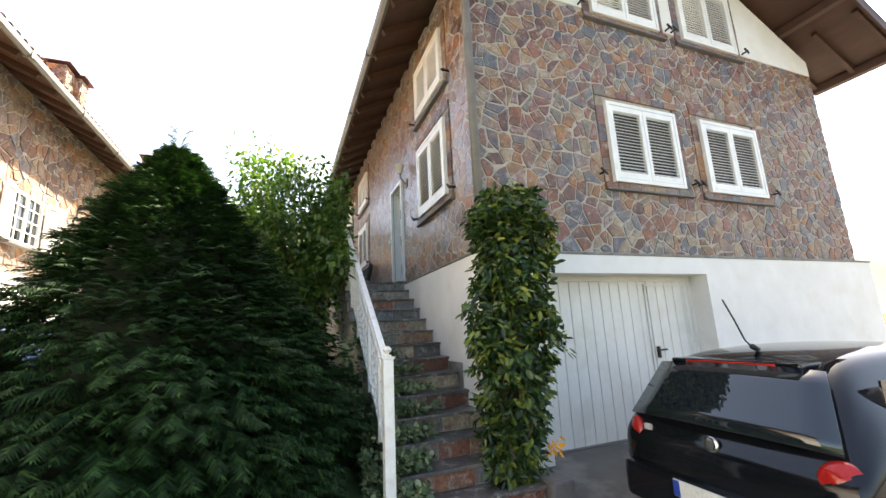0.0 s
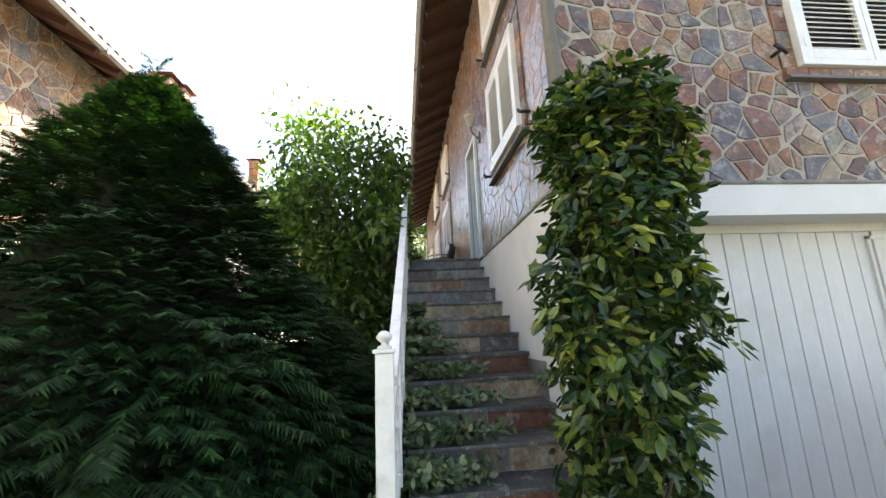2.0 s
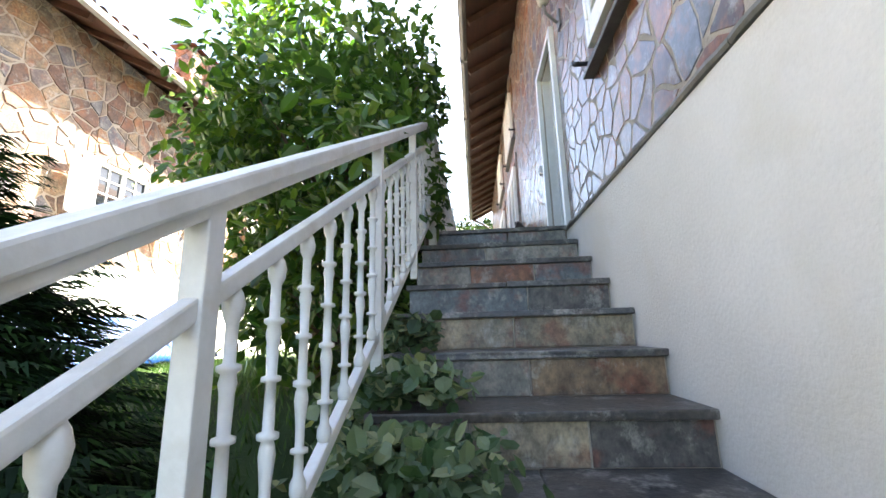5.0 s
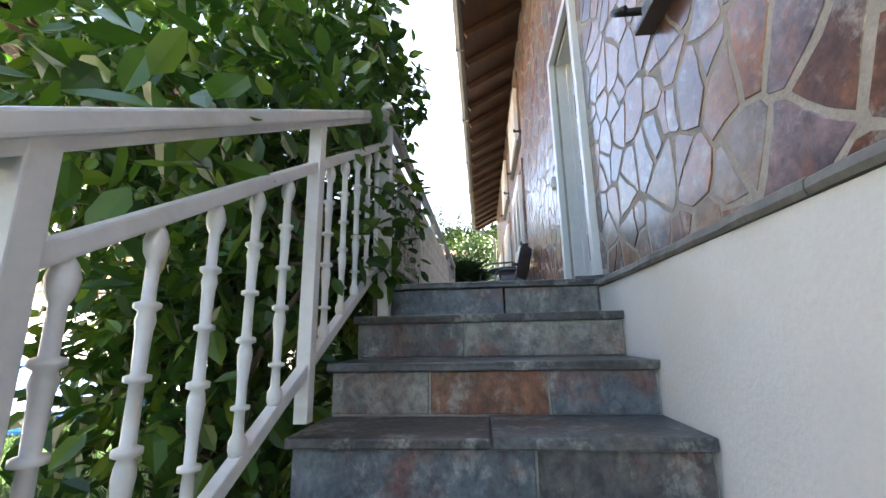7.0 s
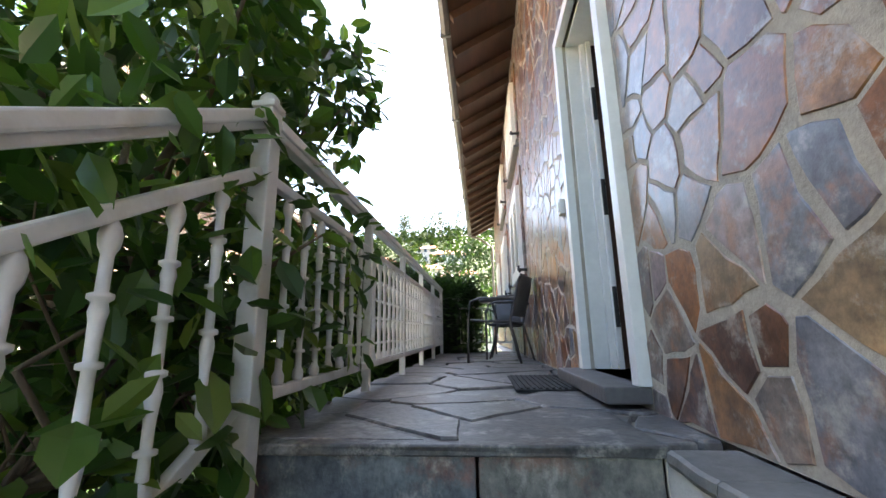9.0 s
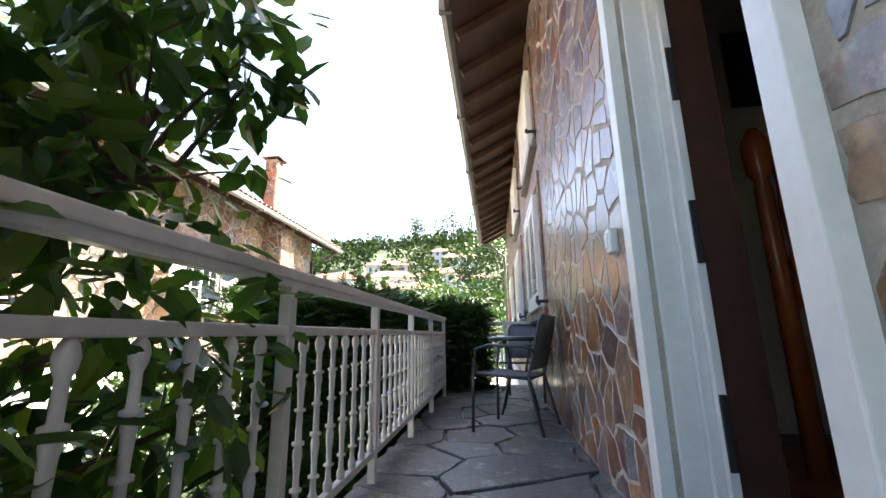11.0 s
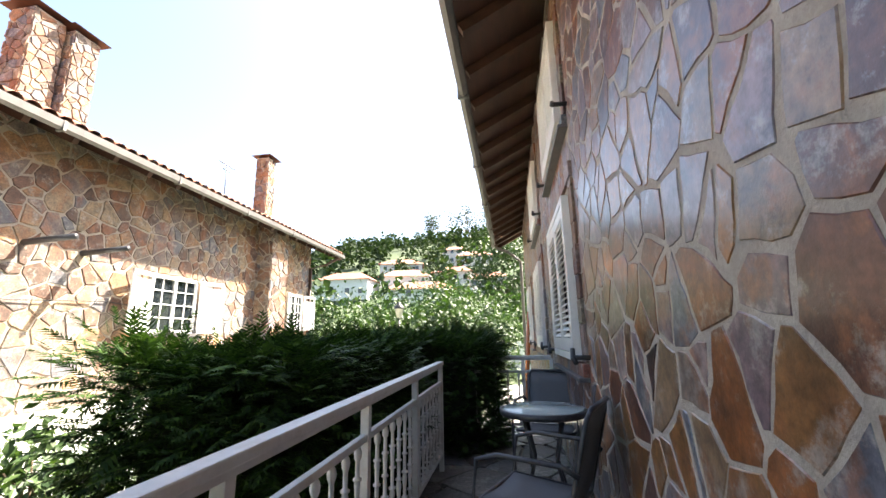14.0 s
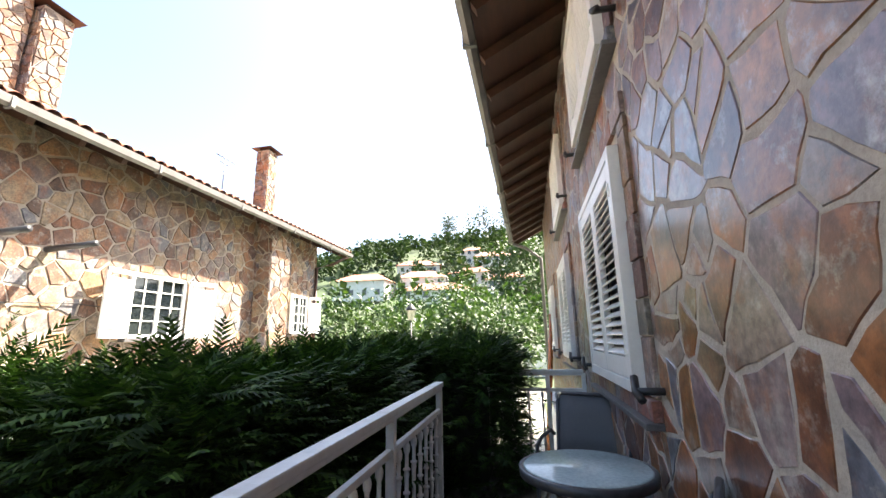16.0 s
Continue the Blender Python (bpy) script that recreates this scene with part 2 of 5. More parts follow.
M = dict(
    mortar=surface("mortar", (0.34, 0.30, 0.25), (0.50, 0.45, 0.38), 8, 0.95, grain=90, relief=0.6),
    stone=pieces_mat("wall_slate", SLATE, 0.5),
    side=pieces_mat("wall_slate_polished", SIDE, 0.32, 0.28, rust_amount=0.6, coat=0.5, patch_scale=6.0, veins=0.6, grain_scale=7.0),
    far_stone=pieces_mat("neighbour_slate", [(0.28, 0.17, 0.095), (0.17, 0.10, 0.07), (0.22, 0.18, 0.14), (0.30, 0.23, 0.15), (0.12, 0.08, 0.06), (0.20, 0.16, 0.14), (0.15, 0.15, 0.16)], 0.75),
    far_mortar=surface("neighbour_mortar", (0.38, 0.33, 0.26), (0.48, 0.42, 0.34), 8, 0.95, grain=90, relief=0.5),
    step=pieces_mat("stair_slate", STEP, 0.40, 0.6, (0.20, 0.065, 0.04), 0.6, stretch=(1.3, 1, 1.0), patch_scale=5.0, veins=0.5, grain_scale=8.0),
    tread=pieces_mat("tread_slate", [(0.070, 0.074, 0.076), (0.095, 0.098, 0.098), (0.08, 0.075, 0.07)], 0.40, 0.6, (0.14, 0.10, 0.07), 0.4),
    paving=pieces_mat("paving_slate", [(0.11, 0.115, 0.12), (0.15, 0.15, 0.145), (0.13, 0.12, 0.11), (0.18, 0.18, 0.17)], 0.36, 0.6, (0.16, 0.12, 0.09), 0.35),
    coping=surface("coping_slate", (0.13, 0.125, 0.115), (0.27, 0.26, 0.235), 5, 0.6, grain=30, relief=0.7, spots=(0.10, 0.11, 0.07)),
    ledge=surface("ledge_slate", (0.09, 0.085, 0.085), (0.15, 0.14, 0.14), 4, 0.5, grain=40, relief=0.5),
    render=surface("white_render", (0.68, 0.67, 0.64), (0.78, 0.77, 0.74), 1.6, 0.9, grain=70, relief=0.45, spots=(0.66, 0.64, 0.58), mottle=0.15),
    white=surface("white_paint", (0.70, 0.70, 0.68), (0.80, 0.80, 0.78), 5, 0.32, grain=40, relief=0.05, mottle=0.12),
    gate=surface("garage_paint", (0.66, 0.65, 0.60), (0.74, 0.72, 0.67), 2.2, 0.45, grain=30, relief=0.1, stretch=(1, 1, 0.3), spots=(0.62, 0.59, 0.53), mottle=0.2),
    iron_white=surface("painted_iron", (0.72, 0.71, 0.68), (0.82, 0.81, 0.78), 9, 0.38, grain=50, relief=0.12, spots=(0.62, 0.59, 0.52), mottle=0.2),
    wood=surface("brown_timber", (0.040, 0.016, 0.009), (0.075, 0.030, 0.016), 5, 0.6, grain=30, relief=0.4, stretch=(1, 0.15, 1)),
    varnish=surface("varnished_timber", (0.30, 0.085, 0.028), (0.44, 0.15, 0.045), 5, 0.25, grain=30, relief=0.1, stretch=(1, 1, 0.2)),
    gutter=surface("grey_gutter", (0.12, 0.115, 0.108), (0.18, 0.172, 0.16), 6, 0.5, relief=0.1),
    tile=surface("roof_clay", (0.30, 0.13, 0.08), (0.42, 0.20, 0.12), 5, 0.8, spots=(0.20, 0.17, 0.13)),
    iron=surface("black_iron", (0.012, 0.012, 0.013), (0.03, 0.03, 0.03), 20, 0.5),
    asphalt=surface("driveway", (0.07, 0.066, 0.060), (0.13, 0.12, 0.108), 1.2, 0.85, grain=110, relief=0.6, spots=(0.20, 0.19, 0.17)),
    grass=surface("grass_soil", (0.022, 0.045, 0.010), (0.045, 0.085, 0.020), 3, 0.9, grain=80, relief=0.9),
    blade=leaf_mat("grass_blade", [(0.030, 0.080, 0.012), (0.055, 0.12, 0.020), (0.085, 0.15, 0.035)], 0.6, 0.2),
    bark=surface("bark", (0.10, 0.07, 0.045), (0.19, 0.14, 0.09), 12, 0.9, grain=60, relief=0.9, stretch=(1, 1, 0.3)),
    lemon=leaf_mat("citrus_leaf", [(0.025, 0.065, 0.014), (0.045, 0.105, 0.02), (0.075, 0.155, 0.028), (0.17, 0.24, 0.045)], 0.33, 0.33),
    shrub=leaf_mat("umbrella_leaf", [(0.012, 0.034, 0.010), (0.020, 0.052, 0.014), (0.050, 0.100, 0.020), (0.24, 0.27, 0.05)], 0.30, 0.25),
    ivy=leaf_mat("ivy_leaf", [(0.04, 0.085, 0.03), (0.07, 0.12, 0.05), (0.12, 0.17, 0.09), (0.36, 0.38, 0.22)], 0.45, 0.25),
    conifer=leaf_mat("cypress_spray", [(0.005, 0.016, 0.006), (0.010, 0.030, 0.009), (0.030, 0.076, 0.018)], 0.75, 0.1),
    hedge=leaf_mat("hedge_spray", [(0.012, 0.030, 0.008), (0.024, 0.054, 0.013), (0.065, 0.125, 0.026)], 0.65, 0.15),
    tree=leaf_mat("broad_leaf", [(0.020, 0.046, 0.012), (0.036, 0.072, 0.017), (0.065, 0.108, 0.028)], 0.55, 0.2),
    wood_far=leaf_mat("far_wood", [(0.014, 0.028, 0.013), (0.027, 0.046, 0.020), (0.046, 0.070, 0.030)], 0.8, 0.15),
    flower=leaf_mat("orange_petal", [(0.75, 0.30, 0.02), (0.85, 0.42, 0.03)], 0.5, 0.3),
    # near-black green: the shade deep inside foliage, put into the colour
    core=surface("core_shade", (0.010, 0.016, 0.008), (0.022, 0.030, 0.014), 9, 0.95),
    hill=surface("hill_meadow", (0.030, 0.055, 0.020), (0.065, 0.095, 0.035), 0.05, 0.95, grain=2, relief=0.0),
    car=surface("black_car_paint", (0.006, 0.007, 0.009), (0.009, 0.010, 0.013), 3, 0.08, grain=200, relief=0.0, spec=0.4),
    carglass=surface("dark_car_glass", (0.010, 0.014, 0.018), (0.014, 0.018, 0.022), 3, 0.03, relief=0.0, spec=0.9),
    plastic=surface("black_plastic", (0.012, 0.012, 0.013), (0.022, 0.022, 0.022), 30, 0.5, relief=0.1),
    red=surface("red_lens", (0.35, 0.012, 0.010), (0.45, 0.02, 0.015), 30, 0.12, relief=0.0),
    clear=surface("pale_lens", (0.55, 0.50, 0.50), (0.65, 0.62, 0.6), 30, 0.15, relief=0.0),
    chrome=surface("chrome", (0.55, 0.56, 0.58), (0.65, 0.66, 0.68), 30, 0.15, 1.0, relief=0.0),
    rubber=surface("rubber", (0.012, 0.012, 0.012), (0.025, 0.025, 0.025), 30, 0.85, grain=200, relief=0.5),
    plate=surface("plate_white", (0.7, 0.7, 0.68), (0.75, 0.75, 0.73), 30, 0.4, relief=0.0),
    blue=surface("blue_band", (0.02, 0.06, 0.35), (0.03, 0.08, 0.42), 30, 0.4, relief=0.0),
    tarp=surface("blue_tarpaulin", (0.004, 0.055, 0.22), (0.010, 0.10, 0.32), 4, 0.5, grain=10, relief=0.6),
    frosted=surface("frosted_glass_top", (0.42, 0.50, 0.49), (0.50, 0.58, 0.56), 6, 0.12, relief=0.0),
    tube=surface("grey_tube", (0.05, 0.05, 0.055), (0.08, 0.08, 0.085), 20, 0.4, 0.3, relief=0.05),
    mesh_cloth=surface("grey_mesh_cloth", (0.12, 0.12, 0.125), (0.18, 0.18, 0.185), 300, 0.75, grain=500, relief=0.5),
    inside=surface("inside_plaster", (0.58, 0.55, 0.50), (0.66, 0.63, 0.58), 2, 0.9),
    glass=glass_mat("window_glass"),
    # the hall picture's own colour, and painted shade behind the shutter slats
    dark=surface("dark_picture_and_gap_shade", (0.015, 0.02, 0.03), (0.03, 0.05, 0.08), 6, 0.3, relief=0.0),
    lamp_glass=surface("lamp_glass", (0.55, 0.53, 0.46), (0.65, 0.62, 0.55), 10, 0.2, relief=0.0),
    patio=surface("pale_paving", (0.55, 0.53, 0.48), (0.66, 0.64, 0.58), 2, 0.85, grain=40),
    roof_red=surface("distant_roof", (0.30, 0.12, 0.08), (0.40, 0.18, 0.12), 1, 0.85, relief=0.0),
)


# ---- building helpers ----
def obj(name, verts, faces, mat, parent=None, smooth=False):
    me = bpy.data.meshes.new(name)
    me.from_pydata(verts, [], faces)
    me.update()
    me.materials.append(M[mat] if isinstance(mat, str) else mat)
    if smooth:
        me.polygons.foreach_set("use_smooth", [True] * len(me.polygons))
    ob = new(name, me)
    if parent is not None:
        ob.parent = parent
    return ob


def from_bm(name, bm, mat, parent=None, smooth=False):
    me = bpy.data.meshes.new(name)
    bm.to_mesh(me)
    bm.free()
    me.materials.append(M[mat])
    if smooth:
        me.polygons.foreach_set("use_smooth", [True] * len(me.polygons))
    ob = new(name, me)
    if parent is not None:
        ob.parent = parent
    return ob


def add_box(bm, x0, x1, y0, y1, z0, z1, m=None, bevel=0.0):
    mat = Matrix.Translation(((x0 + x1) / 2, (y0 + y1) / 2, (z0 + z1) / 2)) @ Matrix.Diagonal((abs(x1 - x0), abs(y1 - y0), abs(z1 - z0), 1))
    vs = bmesh.ops.create_cube(bm, size=1, matrix=(m @ mat) if m else mat)["verts"]
    if bevel:
        bmesh.ops.bevel(bm, geom=list({e for v in vs for e in v.link_edges}), offset=bevel, segments=2, affect='EDGES', profile=0.6)


def boxes(name, items, mat, parent=None, bevel=0.0, m=None):
    bm = bmesh.new()
    for b in items:
        add_box(bm, *b, m=m, bevel=bevel)
    return from_bm(name, bm, mat, parent)


def add_tube(bm, points, r, seg=8, r_end=None):
    """A round bar along points, tapering to r_end."""
    pts = [Vector(p) for p in points]
    rings = []
    up = Vector((0.13, 0.27, 0.95)).normalized()
    for i, p in enumerate(pts):
        d = (pts[min(i + 1, len(pts) - 1)] - pts[max(i - 1, 0)]).normalized()
        a = d.cross(up).normalized() if abs(d.dot(up)) < 0.98 else d.cross(Vector((1, 0, 0))).normalized()
        b = d.cross(a)
        rad = r if r_end is None else r + (r_end - r) * i / (len(pts) - 1)
        rings.append([bm.verts.new(p + rad * (math.cos(k * math.tau / seg) * a + math.sin(k * math.tau / seg) * b)) for k in range(seg)])
    for q, s in zip(rings, rings[1:]):
        for k in range(seg):
            bm.faces.new((q[k], q[(k + 1) % seg], s[(k + 1) % seg], s[k]))
    bm.faces.new(rings[0][::-1])
    bm.faces.new(rings[-1])


def tubes(name, lines, r, mat, parent=None, seg=8, r_end=None):
    bm = bmesh.new()
    for l in lines:
        add_tube(bm, l, r, seg, r_end)
    bmesh.ops.recalc_face_normals(bm, faces=bm.faces)
    return from_bm(name, bm, mat, parent, True)


def lathe(name, profile, mat, parent=None, seg=12, at=(0, 0, 0)):
    verts, faces = [], []
    for z, r in profile:
        for k in range(seg):
            a = k * math.tau / seg
            verts.append((at[0] + r * math.cos(a), at[1] + r * math.sin(a), at[2] + z))
    for i in range(len(profile) - 1):
        for k in range(seg):
            j = (k + 1) % seg
            faces.append((i * seg + k, i * seg + j, (i + 1) * seg + j, (i + 1) * seg + k))
    faces.append(tuple(range(seg - 1, -1, -1)))
    faces.append(tuple((len(profile) - 1) * seg + k for k in range(seg)))
    return obj(name, verts, faces, mat, parent, True)


def empty(name, at=(0, 0, 0)):
    ob = new(name)
    ob.location = at
    ob.empty_display_size = 0.1
    return ob


def moved(ob, m):
    ob.matrix_basis = m
    return ob


# ---- irregular stone pieces ----
def clip(poly, nx, ny, d):
    """Keep the side of poly where nx*x + ny*y <= d."""
    out = []
    for i, p in enumerate(poly):
        q = poly[(i + 1) % len(poly)]
        a, b = nx * p[0] + ny * p[1] - d, nx * q[0] + ny * q[1] - d
        if a <= 0:
            out.append(p)
        if (a < 0 < b) or (b < 0 < a):
            k = a / (a - b)
            out.append((p[0] + k * (q[0] - p[0]), p[1] + k * (q[1] - p[1])))
    return out


def area(poly):
    return abs(sum(p[0] * q[1] - q[0] * p[1] for p, q in zip(poly, poly[1:] + poly[:1]))) / 2


def crazy(w, h, cell_w, cell_h, joint, holes=(), seed=1, top=None, jitter=0.56, wander=0.012):
    """Irregular flat stones that fill a rectangle but for its holes, with open joints between them."""
    rng = random.Random(seed)
    nx, ny = max(1, round(w / cell_w)), max(1, round(h / cell_h))
    cw, ch = w / nx, h / ny
    sites = {}
    for i in range(-2, nx + 2):
        for j in range(-2, ny + 2):
            sites[i, j] = ((i + 0.5 + (0.5 if j % 2 else 0) + rng.uniform(-jitter, jitter)) * cw, (j + 0.5 + rng.uniform(-jitter, jitter)) * ch, rng.uniform(-0.22, 0.22))
    found = []
    for i in range(-1, nx + 1):
        for j in range(-1, ny + 1):
            sx, sy, sw = sites[i, j]
            poly = [(0, 0), (w, 0), (w, h), (0, h)]
            for (a, b), (tx, ty, tw) in sites.items():
                if (a, b) == (i, j) or abs(a - i) > 2 or abs(b - j) > 2:
                    continue
                dx, dy = tx - sx, ty - sy
                n = math.hypot(dx, dy)
                if n < 1e-5:
                    continue
                k = 0.5 + (sw - tw) * 0.5
                poly = clip(poly, dx / n, dy / n, (dx * (sx + k * dx) + dy * (sy + k * dy)) / n - joint * (0.28 + 0.5 * math.modf(abs(math.sin((a + i) * 12.9 + (b + j) * 78.2)) * 437.5)[0]))
                if len(poly) < 3:
                    break
            parts = [poly] if len(poly) >= 3 else []
            for x0, x1, y0, y1 in holes:
                nxt = []
                for p in parts:
                    mid = clip(clip(p, 1, 0, x1), -1, 0, -x0)
                    nxt += [c for c in (clip(p, 1, 0, x0), clip(p, -1, 0, -x1), clip(mid, 0, 1, y0) if len(mid) > 2 else [],
                                        clip(mid, 0, -1, -y1) if len(mid) > 2 else []) if len(c) >= 3]
                parts = nxt
            if top:
                parts = [clip(p, *top) for p in parts]
            for p in parts:
                if len(p) >= 3 and area(p) > 0.0035:
                    rough = []
                    for a, b in zip(p, p[1:] + p[:1]):
                        n = max(1, min(6, round(math.hypot(b[0] - a[0], b[1] - a[1]) / 0.06)))
                        for q in range(n):
                            x, y = a[0] + (b[0] - a[0]) * q / n, a[1] + (b[1] - a[1]) * q / n
                            rough.append((x + wander * (1.3 * noise.noise(Vector((x * 7, y * 7, seed))) + 0.6 * noise.noise(Vector((x * 24, y * 24, seed + 3.5)))),
                                          y + wander * (1.3 * noise.noise(Vector((x * 7, y * 7, seed + 7.5))) + 0.6 * noise.noise(Vector((x * 24, y * 24, seed + 11.5))))))
                    found.append(rough)
    return found


def slab(poly, thick, rng, place, tilt=0.05, edge=0.008):
    """Vertices and faces of one stone: worn edge, slightly tilted face. place maps (u, v, height) to the world."""
    n = len(poly)
    cx, cy = sum(p[0] for p in poly) / n, sum(p[1] for p in poly) / n
    ta, tb, lift = rng.uniform(-tilt, tilt), rng.uniform(-tilt, tilt), rng.uniform(-0.15, 0.3) * thick
    vs = []
    for level in range(3):
        for x, y in poly:
            d = max(0.02, math.hypot(x - cx, y - cy))
            k = 1 - (edge / d if level == 2 else 0)
            z = 0.0 if level == 0 else thick + lift + ta * (x - cx) + tb * (y - cy) - (edge * 0.9 if level == 1 else 0)
            vs.append(place(cx + (x - cx) * k, cy + (y - cy) * k, z))
    fs = [tuple(2 * n + i for i in range(n))]
    for l in (0, 1):
        for i in range(n):
            j = (i + 1) % n
            fs.append((l * n + i, l * n + j, (l + 1) * n + j, (l + 1) * n + i))
    return vs, fs


def lay(polys, thick, place, mat, parent, name, single, seed=3, tilt=0.05, edge=0.008, flip=False):
    """Stones for which single(centre) holds become objects of their own; the rest one part of kind stuff."""
    rng = random.Random(seed)
    allv, allf, count = [], [], 0
    for p in polys:
        vs, fs = slab(p, thick, rng, place, tilt, edge)
        if flip:
            fs = [f[::-1] for f in fs]
        cx, cy = sum(q[0] for q in p) / len(p), sum(q[1] for q in p) / len(p)
        if count < 300 and single(cx, cy):
            obj(name, vs, fs, mat, parent)
            count += 1
        else:
            o = len(allv)
            allv += vs
            allf += [tuple(i + o for i in f) for f in fs]
    if allv:
        tagged(obj(name + "_field", allv, allf, mat, parent), kind="stuff")


# ---- foliage helpers ----
def leaf_cloud(name, pos, direction, normal, length, width, mat, parent=None, fold=0.12, simple=False):
    """Many folded leaves in one mesh: arrays of bases, directions, normals and sizes."""
    pos, d, nrm = np.asarray(pos, float), np.asarray(direction, float), np.asarray(normal, float)
    d = d / (np.linalg.norm(d, axis=1, keepdims=True) + 1e-9)
    side = np.cross(d, nrm)
    side /= np.linalg.norm(side, axis=1, keepdims=True) + 1e-9
    up = np.cross(side, d)
    L, W = np.asarray(length)[:, None], np.asarray(width)[:, None]
    n = len(pos)
    if simple:
        v = np.stack([pos, pos + d * L * 0.45 + side * W / 2, pos + d * L * 0.5 - up * W * fold, pos + d * L * 0.45 - side * W / 2, pos + d * L - up * L * 0.12], 1)
        pattern, k = np.array([[0, 1, 2], [0, 2, 3], [1, 4, 2], [2, 4, 3]]), 5
    else:
        a, b = pos + d * L * 0.28, pos + d * L * 0.68 - up * L * 0.05
        v = np.stack([pos, a + side * W * 0.42, a - up * W * fold, a - side * W * 0.42, b + side * W * 0.40, b - up * W * fold, b - side * W * 0.40, pos + d * L - up * L * 0.16], 1)
        pattern, k = np.array([[0, 1, 2], [0, 2, 3], [1, 4, 5], [1, 5, 2], [2, 5, 6], [2, 6, 3], [4, 7, 5], [5, 7, 6]]), 8
    idx = np.arange(n)[:, None, None] * k + pattern[None]
    ob = obj(name, v.reshape(-1, 3).tolist(), idx.reshape(-1, 3).tolist(), mat, parent)
    return tagged(ob, kind="stuff") if parent is not None else ob


def unit(rng, n):
    v = rng.normal(size=(n, 3))
    return v / np.linalg.norm(v, axis=1, keepdims=True)


def spray_cloud(name, base, out, size, mat, parent=None, seed=1, fingers=22, droop=0.5, broad=0.028):
    """Feathery conifer fronds: narrow leaflets set left and right along an axis that droops towards its tip."""
    rng = np.random.default_rng(seed)
    n = len(base)
    out = out / (np.linalg.norm(out, axis=1, keepdims=True) + 1e-9)
    side = np.cross(out, np.tile([0, 0, 1.0], (n, 1)) + rng.normal(size=(n, 3)) * 0.18)
    side /= np.linalg.norm(side, axis=1, keepdims=True) + 1e-9
    down = np.array([0, 0, -1.0])
    S = size[:, None]
    vs, fs, c = [], [], 0
    for k in range(fingers):
        t = 0.06 + 0.9 * k / (fingers - 1)
        sign = 0.0 if k == fingers - 1 else (1.0 if k % 2 else -1.0)
        p0 = base + out * S * t + down * S * droop * 0.55 * t * t
        tangent = out + down * droop * 1.1 * t
        tangent /= np.linalg.norm(tangent, axis=1, keepdims=True)
        ln = S * (0.07 + 0.27 * math.sin(math.pi * min(1.0, 0.2 + 0.8 * t)) ** 0.8) * (0.7 + 0.6 * rng.random((n, 1)))
        d = tangent * 0.72 + side * sign * 0.70 + down * 0.12
        d /= np.linalg.norm(d, axis=1, keepdims=True)
        w = np.cross(d, np.cross(side, tangent) + rng.normal(size=(n, 3)) * 0.3)
        w = w / (np.linalg.norm(w, axis=1, keepdims=True) + 1e-9) * S * broad
        p1 = p0
        p2 = p0 + d * ln + down * ln * droop * (0.25 + 0.3 * rng.random((n, 1)))
        vs.append(np.stack([p1 - w, p1 + w, p2], 1).reshape(-1, 3))
        fs.append((np.arange(n)[:, None] * 3 + np.array([0, 1, 2])[None]) + c)
        c += n * 3
    ob = obj(name, np.concatenate(vs).tolist(), np.concatenate(fs).tolist(), mat, parent)
    return tagged(ob, kind="stuff") if parent is not None else ob

# ---- the lie of the land ----
FLOOR = 2.45          # terrace level
RISE, GOING = 0.175, 0.285
FACE, FRONT = 0.15, 0.12   # mortar faces of the side wall and the front wall
EAVE_Z, EAVE_X = 6.35, -0.68


def land(x, y):
    """Height of the ground: a driveway that falls away from the house, a lawn that rises beside the stair, level ground behind."""
    drive = 0.07 + 0.075 * max(-4.0, min(y, 0.3))
    lawn = max(0.0, min(1.0, (y + 1.2) / 3.6)) * 1.3
    if x > -1.16:
        return drive if y < 9.6 else 1.3
    k = max(0.0, min(1.0, (-1.16 - x) / 0.5))
    z = drive * (1 - k) + max(lawn, drive) * k
    return z


def sheet(name, xs, ys, height, mat):
    verts = [(x, y, height(x, y)) for y in ys for x in xs]
    nx = len(xs)
    faces = [(j * nx + i, j * nx + i + 1, (j + 1) * nx + i + 1, (j + 1) * nx + i) for j in range(len(ys) - 1) for i in range(nx - 1)]
    return obj(name, verts, faces, mat, smooth=True)


tagged(sheet("ground_driveway", [-1.16, -0.5, 0, 2, 4, 8, 12, 30, 90], [-90, -20, -6, -4, -3, -2, -1, 0, 0.35, 3, 9.58], land, "asphalt"),
       "worn grey driveway in front of the garage", "driveway", kind="structure")
tagged(sheet("ground_lawn", [-300, -60, -20, -12, -8, -6, -4, -3, -2.2, -1.66, -1.4, -1.16], [-90, -20, -6, -3, -2, -1.2, -0.5, 0.3, 1, 1.8, 2.4, 5, 9.58], land, "grass"),
       "green lawn beside the stair", "lawn", kind="structure")


tagged(sheet("pavement_front", [-6.0, -3.0, -1.6, -1.1], [-30, -12, -6, -4, -3, -2, -1.55], lambda x, y: land(-0.5, y) + 0.015, "asphalt"),
       "worn grey paving in front of the stair", "paving", kind="structure")


def hill(x, y):
    if y < 24:
        return 1.3
    t = min(1.0, (y - 24) / 230.0)
    return 1.3 + 58 * t * t * (3 - 2 * t) * (0.75 + 0.25 * math.cos((x + 10) / 70.0)) + 1.5 * math.sin(x / 17.0) * t


